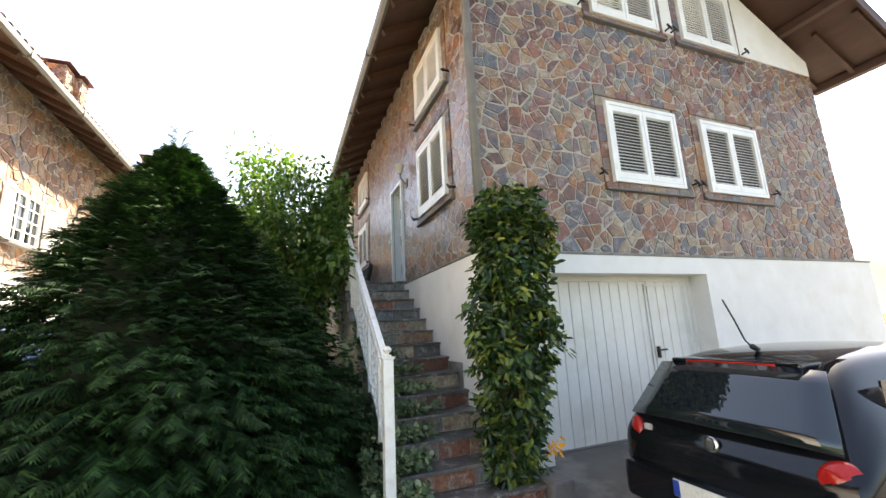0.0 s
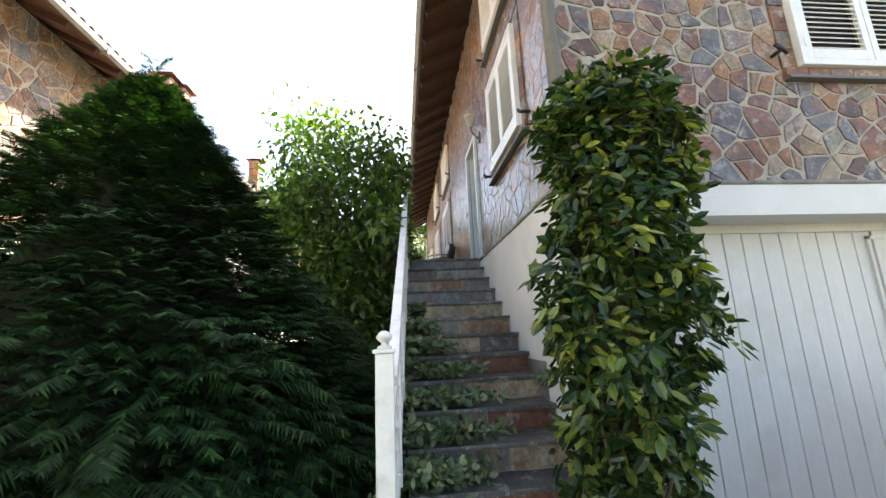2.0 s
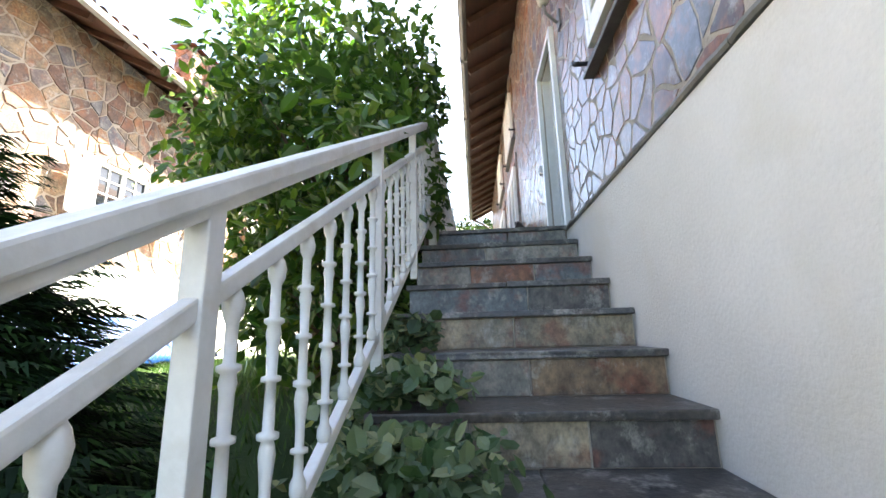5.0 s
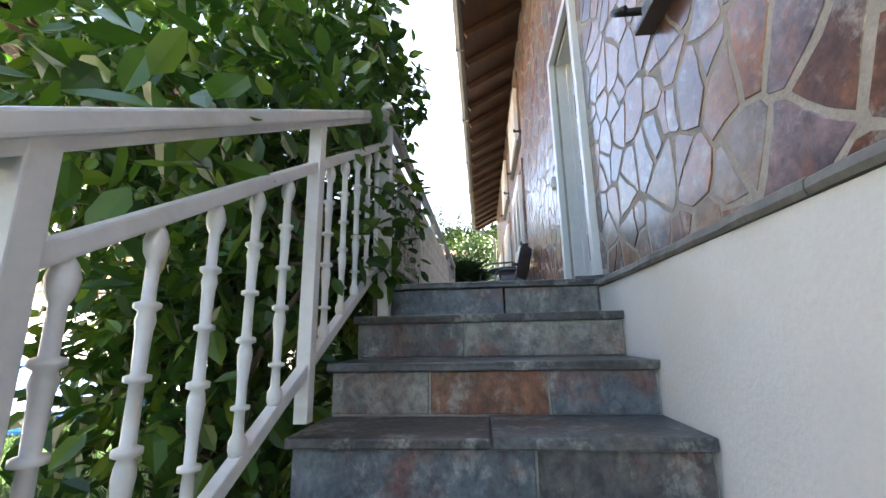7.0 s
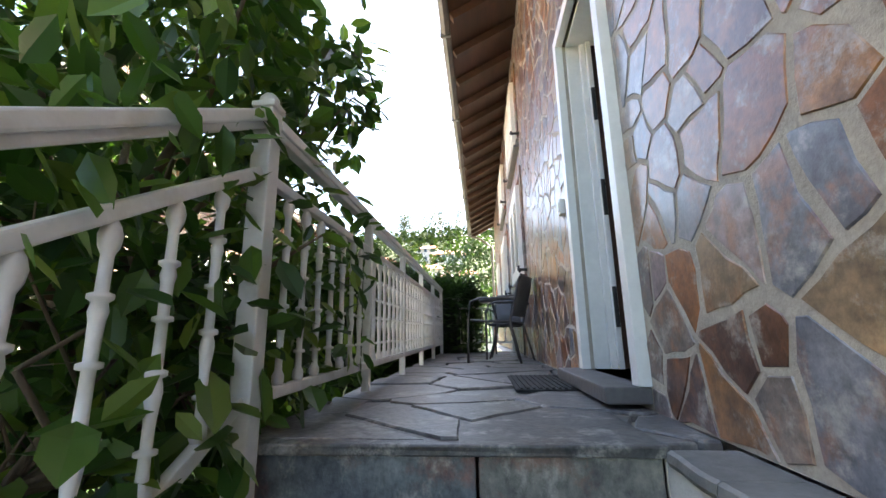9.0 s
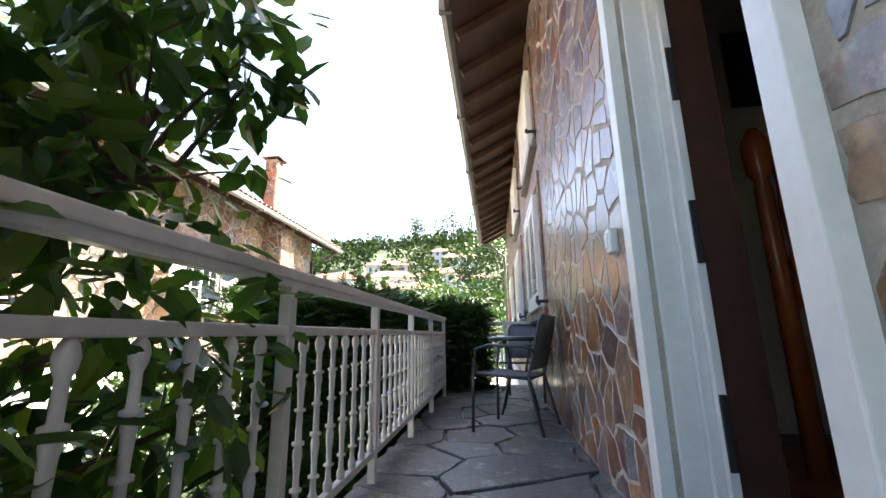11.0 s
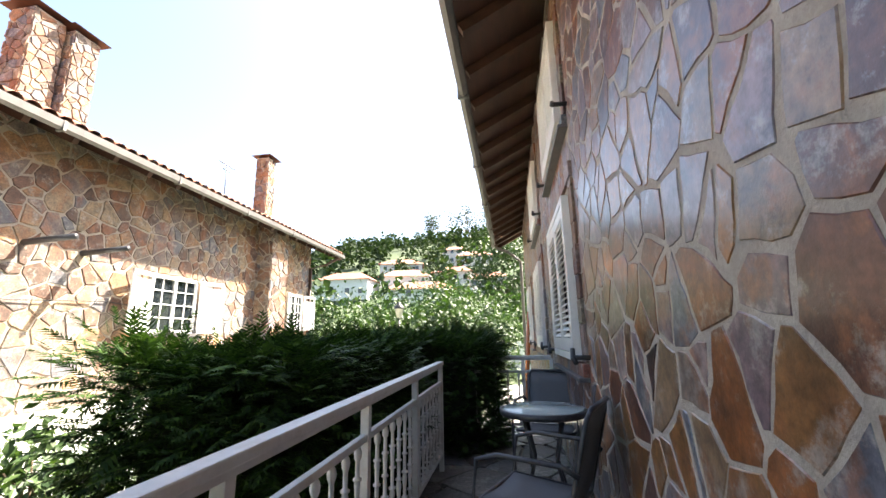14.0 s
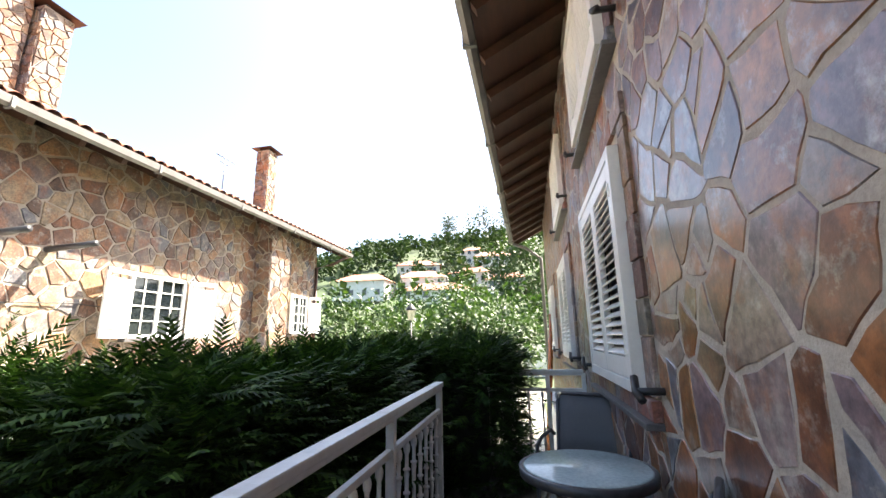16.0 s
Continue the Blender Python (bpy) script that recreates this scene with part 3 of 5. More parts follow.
tagged(sheet("ground_hillside", [-420, -300, -200, -140, -100, -70, -50, -35, -20, -10, 0, 10, 25, 45, 80, 130, 200, 300, 420],
             [9.58, 14, 24, 34, 46, 60, 76, 94, 114, 136, 160, 186, 214, 254, 330, 500], hill, "hill"),
       "green meadow hillside across the valley", "hillside", kind="structure")
tagged(boxes("road", [(-14, 14, 21.5, 27.5, 1.1, 1.325)], "patio"), "pale sunlit road behind the houses", "road", kind="structure")
tagged(boxes("yard_wall", [(-3.0, 12, 30.0, 30.3, 1.0, 3.3)], "render"), "grey rendered yard wall", "wall", kind="structure")

# ---- our house: plinth, walls, terrace, stair ----
bm = bmesh.new()
add_box(bm, 0.0, 0.75, 0.0, 0.35, -0.4, FLOOR - 0.045)
add_box(bm, 3.62, 8.0, 0.0, 0.35, -0.4, FLOOR - 0.045)
add_box(bm, 0.75, 3.62, 0.0, 0.35, 2.17, FLOOR - 0.045)
add_box(bm, 0.0, 0.35, 0.352, 16.0, -0.4, FLOOR - 0.045)
add_box(bm, 0.75, 3.62, 0.45, 0.5, -0.4, 2.4)
plinth = tagged(from_bm("wall_plinth", bm, "render"), "white rendered basement wall with a garage opening", "wall", kind="structure")
def coping(bm, along, a, b, inner, seed):
    """Thin slate slabs laid end to end with ragged outer edges."""
    rng = random.Random(seed)
    p = a
    while p < b - 0.02:
        e = min(b, p + rng.uniform(0.35, 0.7))
        n = max(2, int((e - p) / 0.05))
        z1, z0 = FLOOR - rng.uniform(0.004, 0.008), FLOOR - 0.04 - rng.uniform(0, 0.004)
        cols = []
        for i in range(n + 1):
            u = p + 0.002 + (e - p - 0.004) * i / n
            o = -0.014 + 0.012 * noise.noise(Vector((u * 9, seed, 1.5)))
            ring = [(o + 0.006, z0), (o, z0 + 0.012), (o + 0.003, z1 - 0.006), (o + 0.012, z1), (inner, z1), (inner, z0)]
            cols.append([bm.verts.new((d, u, z) if along == 'y' else (u, d, z - 0.002)) for d, z in ring])
        for c0, c1 in zip(cols, cols[1:]):
            for k in range(6):
                bm.faces.new((c0[k], c0[(k + 1) % 6], c1[(k + 1) % 6], c1[k]))
        bm.faces.new(cols[0][::-1])
        bm.faces.new(cols[-1])
        p = e
    bmesh.ops.recalc_face_normals(bm, faces=bm.faces)


bm = bmesh.new()
coping(bm, 'y', -0.01, 3.03, FACE, 3)
coping(bm, 'x', -0.02, 8.03, FRONT, 4)
tagged(from_bm("trim_ledge", bm, "coping"), "dark slate ledge on top of the white plinth", "ledge", kind="structure")

DOOR_Y0, DOOR_Y1, DOOR_TOP = 3.56, 4.30, 4.54
bm = bmesh.new()
add_box(bm, FACE, 0.45, FRONT, DOOR_Y0, FLOOR, 6.9)
add_box(bm, FACE, 0.45, DOOR_Y1, 16.0, FLOOR, 6.9)
add_box(bm, FACE, 0.45, DOOR_Y0, DOOR_Y1, DOOR_TOP, 6.9)
add_box(bm, FACE, 0.45, DOOR_Y0, DOOR_Y1, FLOOR - 0.04, 2.53)
wall_side = tagged(from_bm("wall_side", bm, "mortar"), "house side wall clad in irregular brown and violet slate", "wall", kind="structure")
wall_front = tagged(boxes("wall_front", [(0.45, 7.85, FRONT, 0.42, FLOOR, 6.28)], "mortar"), "front wall clad in irregular slate", "wall", kind="structure")
bm = bmesh.new()
vs = [bm.verts.new((x, y, z)) for y in (FRONT - 0.01, 0.4) for x, z in ((0.16, 6.28), (7.85, 6.28), (7.85, 6.6), (4.0, 8.7), (0.16, 6.6))]
bm.faces.new(vs[4::-1])
bm.faces.new(vs[5:])
for i in range(5):
    bm.faces.new((vs[i], vs[(i + 1) % 5], vs[5 + (i + 1) % 5], vs[5 + i]))
tagged(from_bm("wall_gable", bm, "render"), "white rendered gable wall", "wall", kind="structure")
tagged(boxes("wall_back", [(0.45, 7.85, 15.7, 16.0, 0, 7), (7.55, 7.85, 0.42, 15.7, -0.2, 7)], "render"), "plain white back wall", "wall", kind="structure")


def house_roof(name, x0, x1, xr, z_eave, z_ridge, y0, y1, label):
    """Two roof slopes of clay tile on timber boards, with rafters under the overhang, gutters and barge boards."""
    root = tagged(empty(name, (xr, y0, z_ridge)), label, "roof", kind="structure")
    inv = Matrix.Translation((-xr, -y0, -z_ridge))

    def under(ob):
        ob.parent = root
        ob.matrix_parent_inverse = inv
        return ob
    for xe in (x0, x1):
        s = 1 if xe < xr else -1
        top = [(xe, z_eave + 0.16), (xr, z_ridge + 0.16)]
        vs, fs = [], []
        for y in (y0, y1):
            vs += [(xe, y, z_eave + 0.03), (xr, y, z_ridge + 0.03), (xr, y, z_ridge + 0.16), (xe, y, z_eave + 0.16)]
        fs = [(0, 1, 2, 3), (7, 6, 5, 4), (0, 4, 5, 1), (1, 5, 6, 2), (2, 6, 7, 3), (3, 7, 4, 0)]
        under(obj("boarding", vs, fs, "wood"))
        n = int((y1 - y0) / 0.62)
        bm = bmesh.new()
        run = 1.15 / abs(xr - xe)
        for i in range(n + 1):
            y = y0 + 0.08 + i * (y1 - y0 - 0.16) / n
            a, b = Vector((xe + s * 0.03, y, z_eave - 0.02)), Vector((xe + s * 1.15, y, z_eave - 0.02 + (z_ridge - z_eave) * run))
            m = Matrix.Translation((a + b) / 2) @ (b - a).to_track_quat('X', 'Z').to_matrix().to_4x4()
            add_box(bm, -(b - a).length / 2, (b - a).length / 2, -0.04, 0.04, -0.05, 0.05, m)
        under(from_bm("rafter", bm, "wood"))
        bm = bmesh.new()
        prof = [(0.0, 0.0), (-0.01, -0.08), (-0.06, -0.115), (-0.115, -0.08), (-0.125, 0.02), (-0.112, 0.02), (-0.10, -0.07), (-0.06, -0.098), (-0.02, -0.07), (-0.012, 0.0)]
        cols = [[bm.verts.new((xe + s * px, y, z_eave + 0.10 + pz)) for px, pz in prof] for y in (y0, y1)]
        for i in range(len(prof)):
            bm.faces.new((cols[0][i], cols[0][(i + 1) % len(prof)], cols[1][(i + 1) % len(prof)], cols[1][i]))
        y = y0 + 1.2
        while y < y1:
            add_box(bm, xe - s * 0.13, xe - s * 0.0, y - 0.02, y + 0.02, z_eave - 0.022, z_eave + 0.125)
            y += 2.0
        bmesh.ops.recalc_face_normals(bm, faces=bm.faces)
        under(from_bm("gutter", bm, "gutter"))
        vs, fs = [], []
        y, k = y0 + 0.05, 0
        slope = Vector((xr - xe, 0, z_ridge - z_eave))
        nrm = Vector((-s * slope.z * s, 0, abs(slope.x))).normalized() if s > 0 else Vector((slope.z, 0, abs(slope.x))).normalized()
        while y < y1:
            seg = 6
            for e, end in enumerate((Vector((xe - s * 0.06, y, z_eave + 0.14)), Vector((xr, y, z_ridge + 0.17)))):
                for q in range(seg + 1):
                    a = math.pi * q / seg
                    vs.append(tuple(end + Vector((0, 0.095 * math.cos(a), 0)) + nrm * (0.075 * math.sin(a))))
            o = k * 2 * (seg + 1)
            for q in range(seg):
                fs.append((o + q, o + q + 1, o + seg + 2 + q, o + seg + 1 + q))
            k += 1
            y += 0.2
        tagged(under(obj("tile_course", vs, fs, "tile", smooth=True)), kind="stuff")
    bm = bmesh.new()
    for y in (y0 - 0.03, y1):
        for xe in (x0, x1):
            a, b = Vector((xe, y + 0.015, z_eave + 0.08)), Vector((xr, y + 0.015, z_ridge + 0.08))
            m = Matrix.Translation((a + b) / 2) @ (b - a).to_track_quat('X', 'Z').to_matrix().to_4x4()
            add_box(bm, -(b - a).length / 2, (b - a).length / 2, -0.02, 0.02, -0.11, 0.11, m)
    under(from_bm("barge_board", bm, "wood"))
    bm = bmesh.new()
    for f in (0.0, 0.33, 0.66, 1.0):
        for xe in ((x0, x1) if f < 1 else (x0,)):
            x, z = xe + (xr - xe) * f, z_eave + (z_ridge - z_eave) * f
            add_box(bm, x - 0.07, x + 0.07, y0 + 0.05, y0 + 1.4, z - 0.14, z + 0.02)
    under(from_bm("purlin", bm, "wood"))
    return root


house_roof("roof_house", EAVE_X, 8.68, 4.0, EAVE_Z, 8.75, -0.95, 16.6, "clay tile roof on dark brown timber eaves")

# terrace and stair
terrace = tagged(boxes("floor_terrace", [(-1.12, 0.148, 3.07, 9.55, -0.3, FLOOR - 0.03)], "mortar"), "terrace floor of dark irregular slate flags", "terrace", kind="structure")
stair = tagged(empty("stair", (-0.55, -0.66, 0)), "slate-faced outdoor stair against the white wall", "stair", kind="structure")
inv = Matrix.Translation((0.55, 0.66, 0))
NOSE = 3.04
bm = bmesh.new()
for k in range(1, 15):
    y = NOSE - GOING * (14 - k)
    right = 0.17 if k <= 3 else -0.004
    add_box(bm, -1.10, right, y + 0.03, y + (GOING + 0.03 if k < 14 else 0.03 + 0.06), land(0, y) - 0.4, RISE * k - 0.03)
body = from_bm("body", bm, "mortar", stair)
body.matrix_parent_inverse = inv
rng = random.Random(5)
for k in range(1, 15):
    y, z = NOSE - GOING * (14 - k), RISE * k
    right = 0.18 if k <= 3 else 0.0
    cuts = [-1.12, -1.12 + (right + 1.12) * rng.choice([0.45, 0.5, 0.55, 0.62]), right] if k % 4 == 3 else [-1.12, right]
    for a, b in zip(cuts, cuts[1:]):
        bm = bmesh.new()
        add_box(bm, a + 0.002, b - 0.002, y, y + GOING + (0.03 if k < 14 else 0.4), z - 0.031, z + rng.uniform(-0.003, 0.002), bevel=0.006)
        for v in bm.verts:
            if v.co.y < y + 0.02:
                v.co.y += 0.012 * noise.noise(Vector((v.co.x * 6, k * 3.1, v.co.z * 20)))
                v.co.z += 0.005 * noise.noise(Vector((v.co.x * 5, k, 4)))
        t = from_bm("tread", bm, "tread", stair)
        t.matrix_parent_inverse = inv
    n = rng.choice([2, 2, 2, 3])
    marks = sorted([-1.105] + [-1.105 + (right + 1.1) * (i + rng.uniform(-0.22, 0.22)) / n for i in range(1, n)] + [right - 0.008])
    for a, b in zip(marks, marks[1:]):
        bm = bmesh.new()
        off = rng.uniform(0, 0.008)
        add_box(bm, a + 0.004, b - 0.004, y + 0.022 - off, y + 0.05, z - RISE + 0.004, z - 0.033, bevel=0.004)
        t = from_bm("riser_stone", bm, "step", stair)
        t.matrix_parent_inverse = inv
tagged(boxes("stair_kerb", [(0.19, 0.42, -0.75, -0.45, -0.2, 0.22)], "ledge", bevel=0.03), "rough grey stone block at the stair foot", "stone block")
tagged(boxes("stair_upstand", [(-0.002, 0.025, 0.62, 1.2, 0.5, 1.17)], "coping", bevel=0.012), "rough stone skirting on the white wall", "skirting", kind="structure")

# ---- door, its reveal, sill and the hall behind it ----
door = tagged(empty("door_1", (0.15, 3.96, 2.53)), "white painted front door frame, door open inwards", "door", kind="structure")
inv = Matrix.Translation((-0.15, -3.96, -2.53))
a, b, t = DOOR_Y0, DOOR_Y1, DOOR_TOP
for nm, items, mt in (
        ("casing", [(FACE - 0.045, FACE + 0.02, a - 0.07, a, 2.53, t + 0.07), (FACE - 0.045, FACE + 0.02, b, b + 0.07, 2.53, t + 0.07), (FACE - 0.045, FACE + 0.02, a, b, t, t + 0.07)], "white"),
        ("reveal", [(FACE + 0.02, 0.47, a - 0.02, a + 0.012, 2.53, t), (FACE + 0.02, 0.25, b - 0.012, b + 0.02, 2.53, t), (FACE + 0.02, 0.47, a, b, t - 0.012, t + 0.02)], "white"),
        ("stop", [(0.25, 0.285, b - 0.03, b + 0.02, 2.53, t), (0.285, 0.315, b - 0.05, b + 0.02, 2.53, t), (0.36, 0.47, a, b, t - 0.05, t - 0.012)], "white"),
        ("leaf", [(0.475, 0.515, a - 0.74, a - 0.03, 2.55, t - 0.05)], "white"),
        ("lock_plate", [(0.288, 0.312, b - 0.056, b - 0.049, z, z + 0.22) for z in (2.75, 3.38, 3.98)], "iron"),
        ("lining", [(0.315, 0.47, b - 0.008, b + 0.02, 2.53, t)], "wood")):
    o = boxes(nm, items, mt, door, bevel=0.004)
    o.matrix_parent_inverse = inv
tagged(boxes("trim_door_sill", [(-0.01, 0.5, 3.5, 4.42, FLOOR + 0.02, 2.53)], "ledge", bevel=0.01), "slate door step", "sill", kind="structure")
tagged(boxes("wall_hall", [(2.6, 2.75, 2.0, 6.05, 2.4, 5.7), (0.46, 2.6, 5.9, 6.05, 2.4, 5.7), (0.46, 2.6, 2.0, 2.15, 2.4, 5.7)], "inside"), "dim plastered hall walls", "wall", kind="structure")
tagged(boxes("ceiling_hall", [(0.46, 2.75, 2.0, 6.05, 5.7, 5.8)], "inside"), "dim hall ceiling", "ceiling", kind="structure")
tagged(boxes("floor_hall", [(0.46, 2.75, 2.0, 6.05, 2.4, 2.52)], "varnish"), "dark wooden hall floor", "floor", kind="structure")
banister = tagged(empty("hall_banister", (1.5, 5.2, 2.52)), "varnished reddish wooden banister in the hall", "banister")
inv = Matrix.Translation((-1.5, -5.2, -2.52))
turned = [(0, .05), (.12, .05), (.16, .03), (.22, .042), (.32, .024), (.5, .036), (.68, .024), (.78, .038), (.9, .03)]
for i in range(6):
    o = lathe("baluster", turned, "varnish", banister, 10, (1.17 + i * 0.15, 5.08 + i * 0.08, 3.28 + i * 0.12))
    o.matrix_parent_inverse = inv
o = lathe("newel", [(0, .045), (1.35, .04), (1.4, .03), (1.46, .06), (1.6, .065), (1.66, .045), (1.7, .02)], "varnish", banister, 12, (1.02, 5.0, 2.52))
o.matrix_parent_inverse = inv
o = tubes("handrail", [[(1.02, 5.0, 4.08), (2.05, 5.55, 4.9)]], 0.035, "varnish", banister)
o.matrix_parent_inverse = inv
tagged(boxes("picture", [(1.5, 2.05, 5.87, 5.895, 4.85, 5.5)], "dark", bevel=0.005), "dark framed picture on the hall wall", "picture")
tagged(boxes("doormat", [(-0.28, 0.10, 4.0, 4.72, FLOOR, FLOOR + 0.012)] + [(-0.26 + i * 0.03, -0.245 + i * 0.03, 4.02, 4.70, FLOOR + 0.011, FLOOR + 0.018) for i in range(12)], "rubber"),
       "black ribbed rubber doormat on the terrace", "doormat")
sw = tagged(boxes("bell_switch", [(FACE - 0.04, FACE - 0.003, 4.57, 4.635, 3.495, 3.60)], "white", bevel=0.008), "white wall switch box beside the door", "switch")
o = boxes("rocker", [(FACE - 0.047, FACE - 0.038, 4.582, 4.623, 3.515, 3.58)], "white", sw, bevel=0.004)

# ---- louvred shutters ----


def shutter_pair(w, h, slats):
    """A closed pair of white louvred shutters in a frame; local x along the wall, y outwards, z up from the lower edge."""
    root = empty("shutter_pair")
    f = 0.055
    boxes("frame", [(-w / 2 - f, -w / 2, -0.02, 0.045, -f, h + f), (w / 2, w / 2 + f, -0.02, 0.045, -f, h + f),
                    (-w / 2, w / 2, -0.02, 0.045, h, h + f), (-w / 2, w / 2, -0.02, 0.045, -f, 0)], "white", root, bevel=0.005)
    half = w / 2
    slat = None
    for s in (-1, 1):
        x0, x1 = (-half + 0.004, -0.004) if s < 0 else (0.004, half - 0.004)
        st = 0.06
        boxes("leaf", [(x0, x0 + st, 0, 0.04, 0.004, h - 0.004), (x1 - st, x1, 0, 0.04, 0.004, h - 0.004),
                       (x0 + st, x1 - st, 0, 0.04, 0.004, 0.10), (x0 + st, x1 - st, 0, 0.04, h - 0.09, h - 0.004)], "white", root, bevel=0.004)
        # added dark sheet: its colour stands in for shade between the slats
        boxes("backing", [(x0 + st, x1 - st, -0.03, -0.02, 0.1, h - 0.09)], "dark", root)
        n = slats
        for i in range(n):
            z = 0.125 + (h - 0.24) * i / (n - 1)
            if slat is None:
                bm = bmesh.new()
                add_box(bm, -(x1 - x0 - 2 * st) / 2, (x1 - x0 - 2 * st) / 2, -0.024, 0.024, -0.004, 0.004, Matrix.Rotation(radians(-38), 4, 'X'))
                slat = from_bm("slat", bm, "white", root)
                ob = slat
            else:
                ob = new("slat", slat.data)
                ob.parent = root
            ob.location = ((x0 + x1) / 2, 0.018, z)
    for sx, z in ((-w / 2, 0.12), (w / 2, 0.12), (-w / 2, h - 0.2), (w / 2, h - 0.2)):
        boxes("hinge", [(sx - 0.012, sx + 0.012, 0.04, 0.052, z, z + 0.07)], "white", root, bevel=0.003)
    return tagged(root, "closed white louvred window shutters on the slate wall", "shutter", "window shutters")


def surround(m, w, h, name):
    """Sawn slate strips round a window, and its sill."""
    items = [(-w / 2 - 0.2, -w / 2 - 0.06, -0.03, -0.008, -0.06, h + 0.15), (w / 2 + 0.06, w / 2 + 0.2, -0.03, -0.008, -0.06, h + 0.15)]
    root = tagged(empty(name), "purple-brown slate strips framing a window", "window surround", kind="structure")
    root.matrix_basis = m
    rng = random.Random(len(name) * 13 + int(w * 100))
    k = 0
    for x0, x1, y0, y1, z0, z1 in items:
        z = z0
        while z < z1 - 0.05:
            e = min(z1, z + rng.uniform(0.16, 0.3))
            boxes("strip", [(x0, x1, y0, y1 + rng.uniform(-0.004, 0.004), z + 0.004, e - 0.004)], "stone", root, bevel=0.004)
            z = e
    x = -w / 2 - 0.2
    while x < w / 2 + 0.15:
        e = min(w / 2 + 0.2, x + rng.uniform(0.2, 0.34))
        boxes("strip", [(x + 0.004, e - 0.004, -0.03, -0.005, h + 0.155, h + 0.27)], "stone", root, bevel=0.004)
        boxes("sill_stone", [(x + 0.003, e - 0.003, -0.03, 0.012, -0.15, -0.066)], "stone", root, bevel=0.005)
        x = e
    boxes("sill", [(-w / 2 - 0.21, w / 2 + 0.21, -0.03, 0.045, -0.18, -0.152)], "ledge", root, bevel=0.006)
    return root


def hold_back(m):
    """A black iron shutter hook."""
    ob = tubes("shutter_hook", [[(0, -0.06, 0), (0, 0.07, 0)], [(-0.05, 0.06, -0.03), (0.0, 0.07, 0.0), (0.055, 0.06, 0.05)]], 0.017, "iron", None, 6)
    tagged(ob, "black iron shutter hook on the slate wall", "shutter hook", "shutter hooks")
    ob.matrix_basis = m
    return ob


SIDE_TURN = Matrix.Rotation(radians(90), 4, 'Z')
proto = {}


def place_shutters(m, w, h, slats):
    key = (w, h)
    if key not in proto:
        proto[key] = shutter_pair(w, h, slats)
        proto[key].matrix_basis = m
        return proto[key]
    return copy_thing(proto[key], m)


side_holes, front_holes = [(DOOR_Y0 - 0.07, DOOR_Y1 + 0.07, FLOOR - 0.1, DOOR_TOP + 0.07)], []
hook = None
for i, (yc, z, w, h, n) in enumerate([(1.72, 3.52, 1.16, 1.10, 19), (7.72, 3.52, 1.16, 1.10, 19), (10.5, 3.52, 1.16, 1.10, 19), (13.6, 3.52, 1.16, 1.10, 19),
                                      (1.72, 5.33, 1.16, 0.82, 14), (7.72, 5.33, 1.16, 0.82, 14), (10.5, 5.33, 1.16, 0.82, 14)]):
    m = Matrix.Translation((FACE - 0.03, yc, z)) @ SIDE_TURN
    place_shutters(m, w, h, n)
    surround(m, w, h, "window_%d" % (i + 1))
    side_holes.append((yc - w / 2 - 0.2, yc + w / 2 + 0.2, z - 0.18, z + h + 0.27))
    for e in (-1, 1):
        hm = Matrix.Translation((FACE - 0.04, yc + e * (w / 2 + 0.26), z - 0.02)) @ SIDE_TURN
        if hook is None:
            hook = hold_back(hm)
        else:
            copy_thing(hook, hm)
for i, (xc, z, w, h, n) in enumerate([(2.92, 3.53, 1.28, 1.13, 19), (4.87, 3.53, 1.28, 1.13, 19), (2.92, 6.27, 1.28, 1.13, 19), (4.87, 6.27, 1.28, 1.13, 19)]):
    m = Matrix.Translation((xc, FRONT - 0.03, z)) @ Matrix.Rotation(radians(180), 4, 'Z')
    place_shutters(m, w, h, n)
    surround(m, w, h, "window_front_%d" % (i + 1))
    front_holes.append((xc - w / 2 - 0.2, xc + w / 2 + 0.2, z - 0.18, z + h + 0.27))
    for e in (-1, 1):
        copy_thing(hook, Matrix.Translation((xc + e * (w / 2 + 0.27), FRONT - 0.04, z + 0.05)) @ Matrix.Rotation(radians(180), 4, 'Z'))
tubes_pipe = tubes("downpipe", [[(-0.02, -0.02, 6.2), (0.05, 0.02, 5.95), (0.06, 0.03, 0.2)]], 0.055, "gutter", None, 12)
tagged(tubes_pipe, "grey rainwater pipe at the house corner", "downpipe", kind="structure")
tagged(tubes("downpipe_far", [[(EAVE_X, 16.4, 6.32), (-0.3, 16.35, 6.15), (0.05, 16.1, 5.8), (0.05, 16.1, 1.5)]], 0.045, "gutter", None, 10), "brown rainwater pipe", "downpipe", kind="structure")

# wall lamp beside the door
lamp = tagged(empty("wall_lamp", (FACE, 3.2, 4.62)), "pale metal lantern on a wall bracket", "lamp")
tubes("bracket", [[(0, 0, -0.2), (-0.03, 0, -0.22), (-0.12, 0, -0.12), (-0.14, 0, -0.03)]], 0.014, "gutter", lamp)
lathe("lantern", [(0, .03), (.02, .05), (.16, .085), (.165, .095), (.19, .095), (.22, .04), (.25, .012)], "lamp_glass", lamp, 8, (-0.14, 0, -0.03))
boxes("wall_plate", [(-0.02, 0.0, -0.05, 0.05, -0.28, -0.12)], "gutter", lamp)

# ---- garage door ----
gate = tagged(empty("garage_door", (2.2, 0.3, 0.1)), "cream painted ribbed metal garage door with a wicket door", "garage door", kind="structure")
GY = 0.30
x, n = 0.75, 0
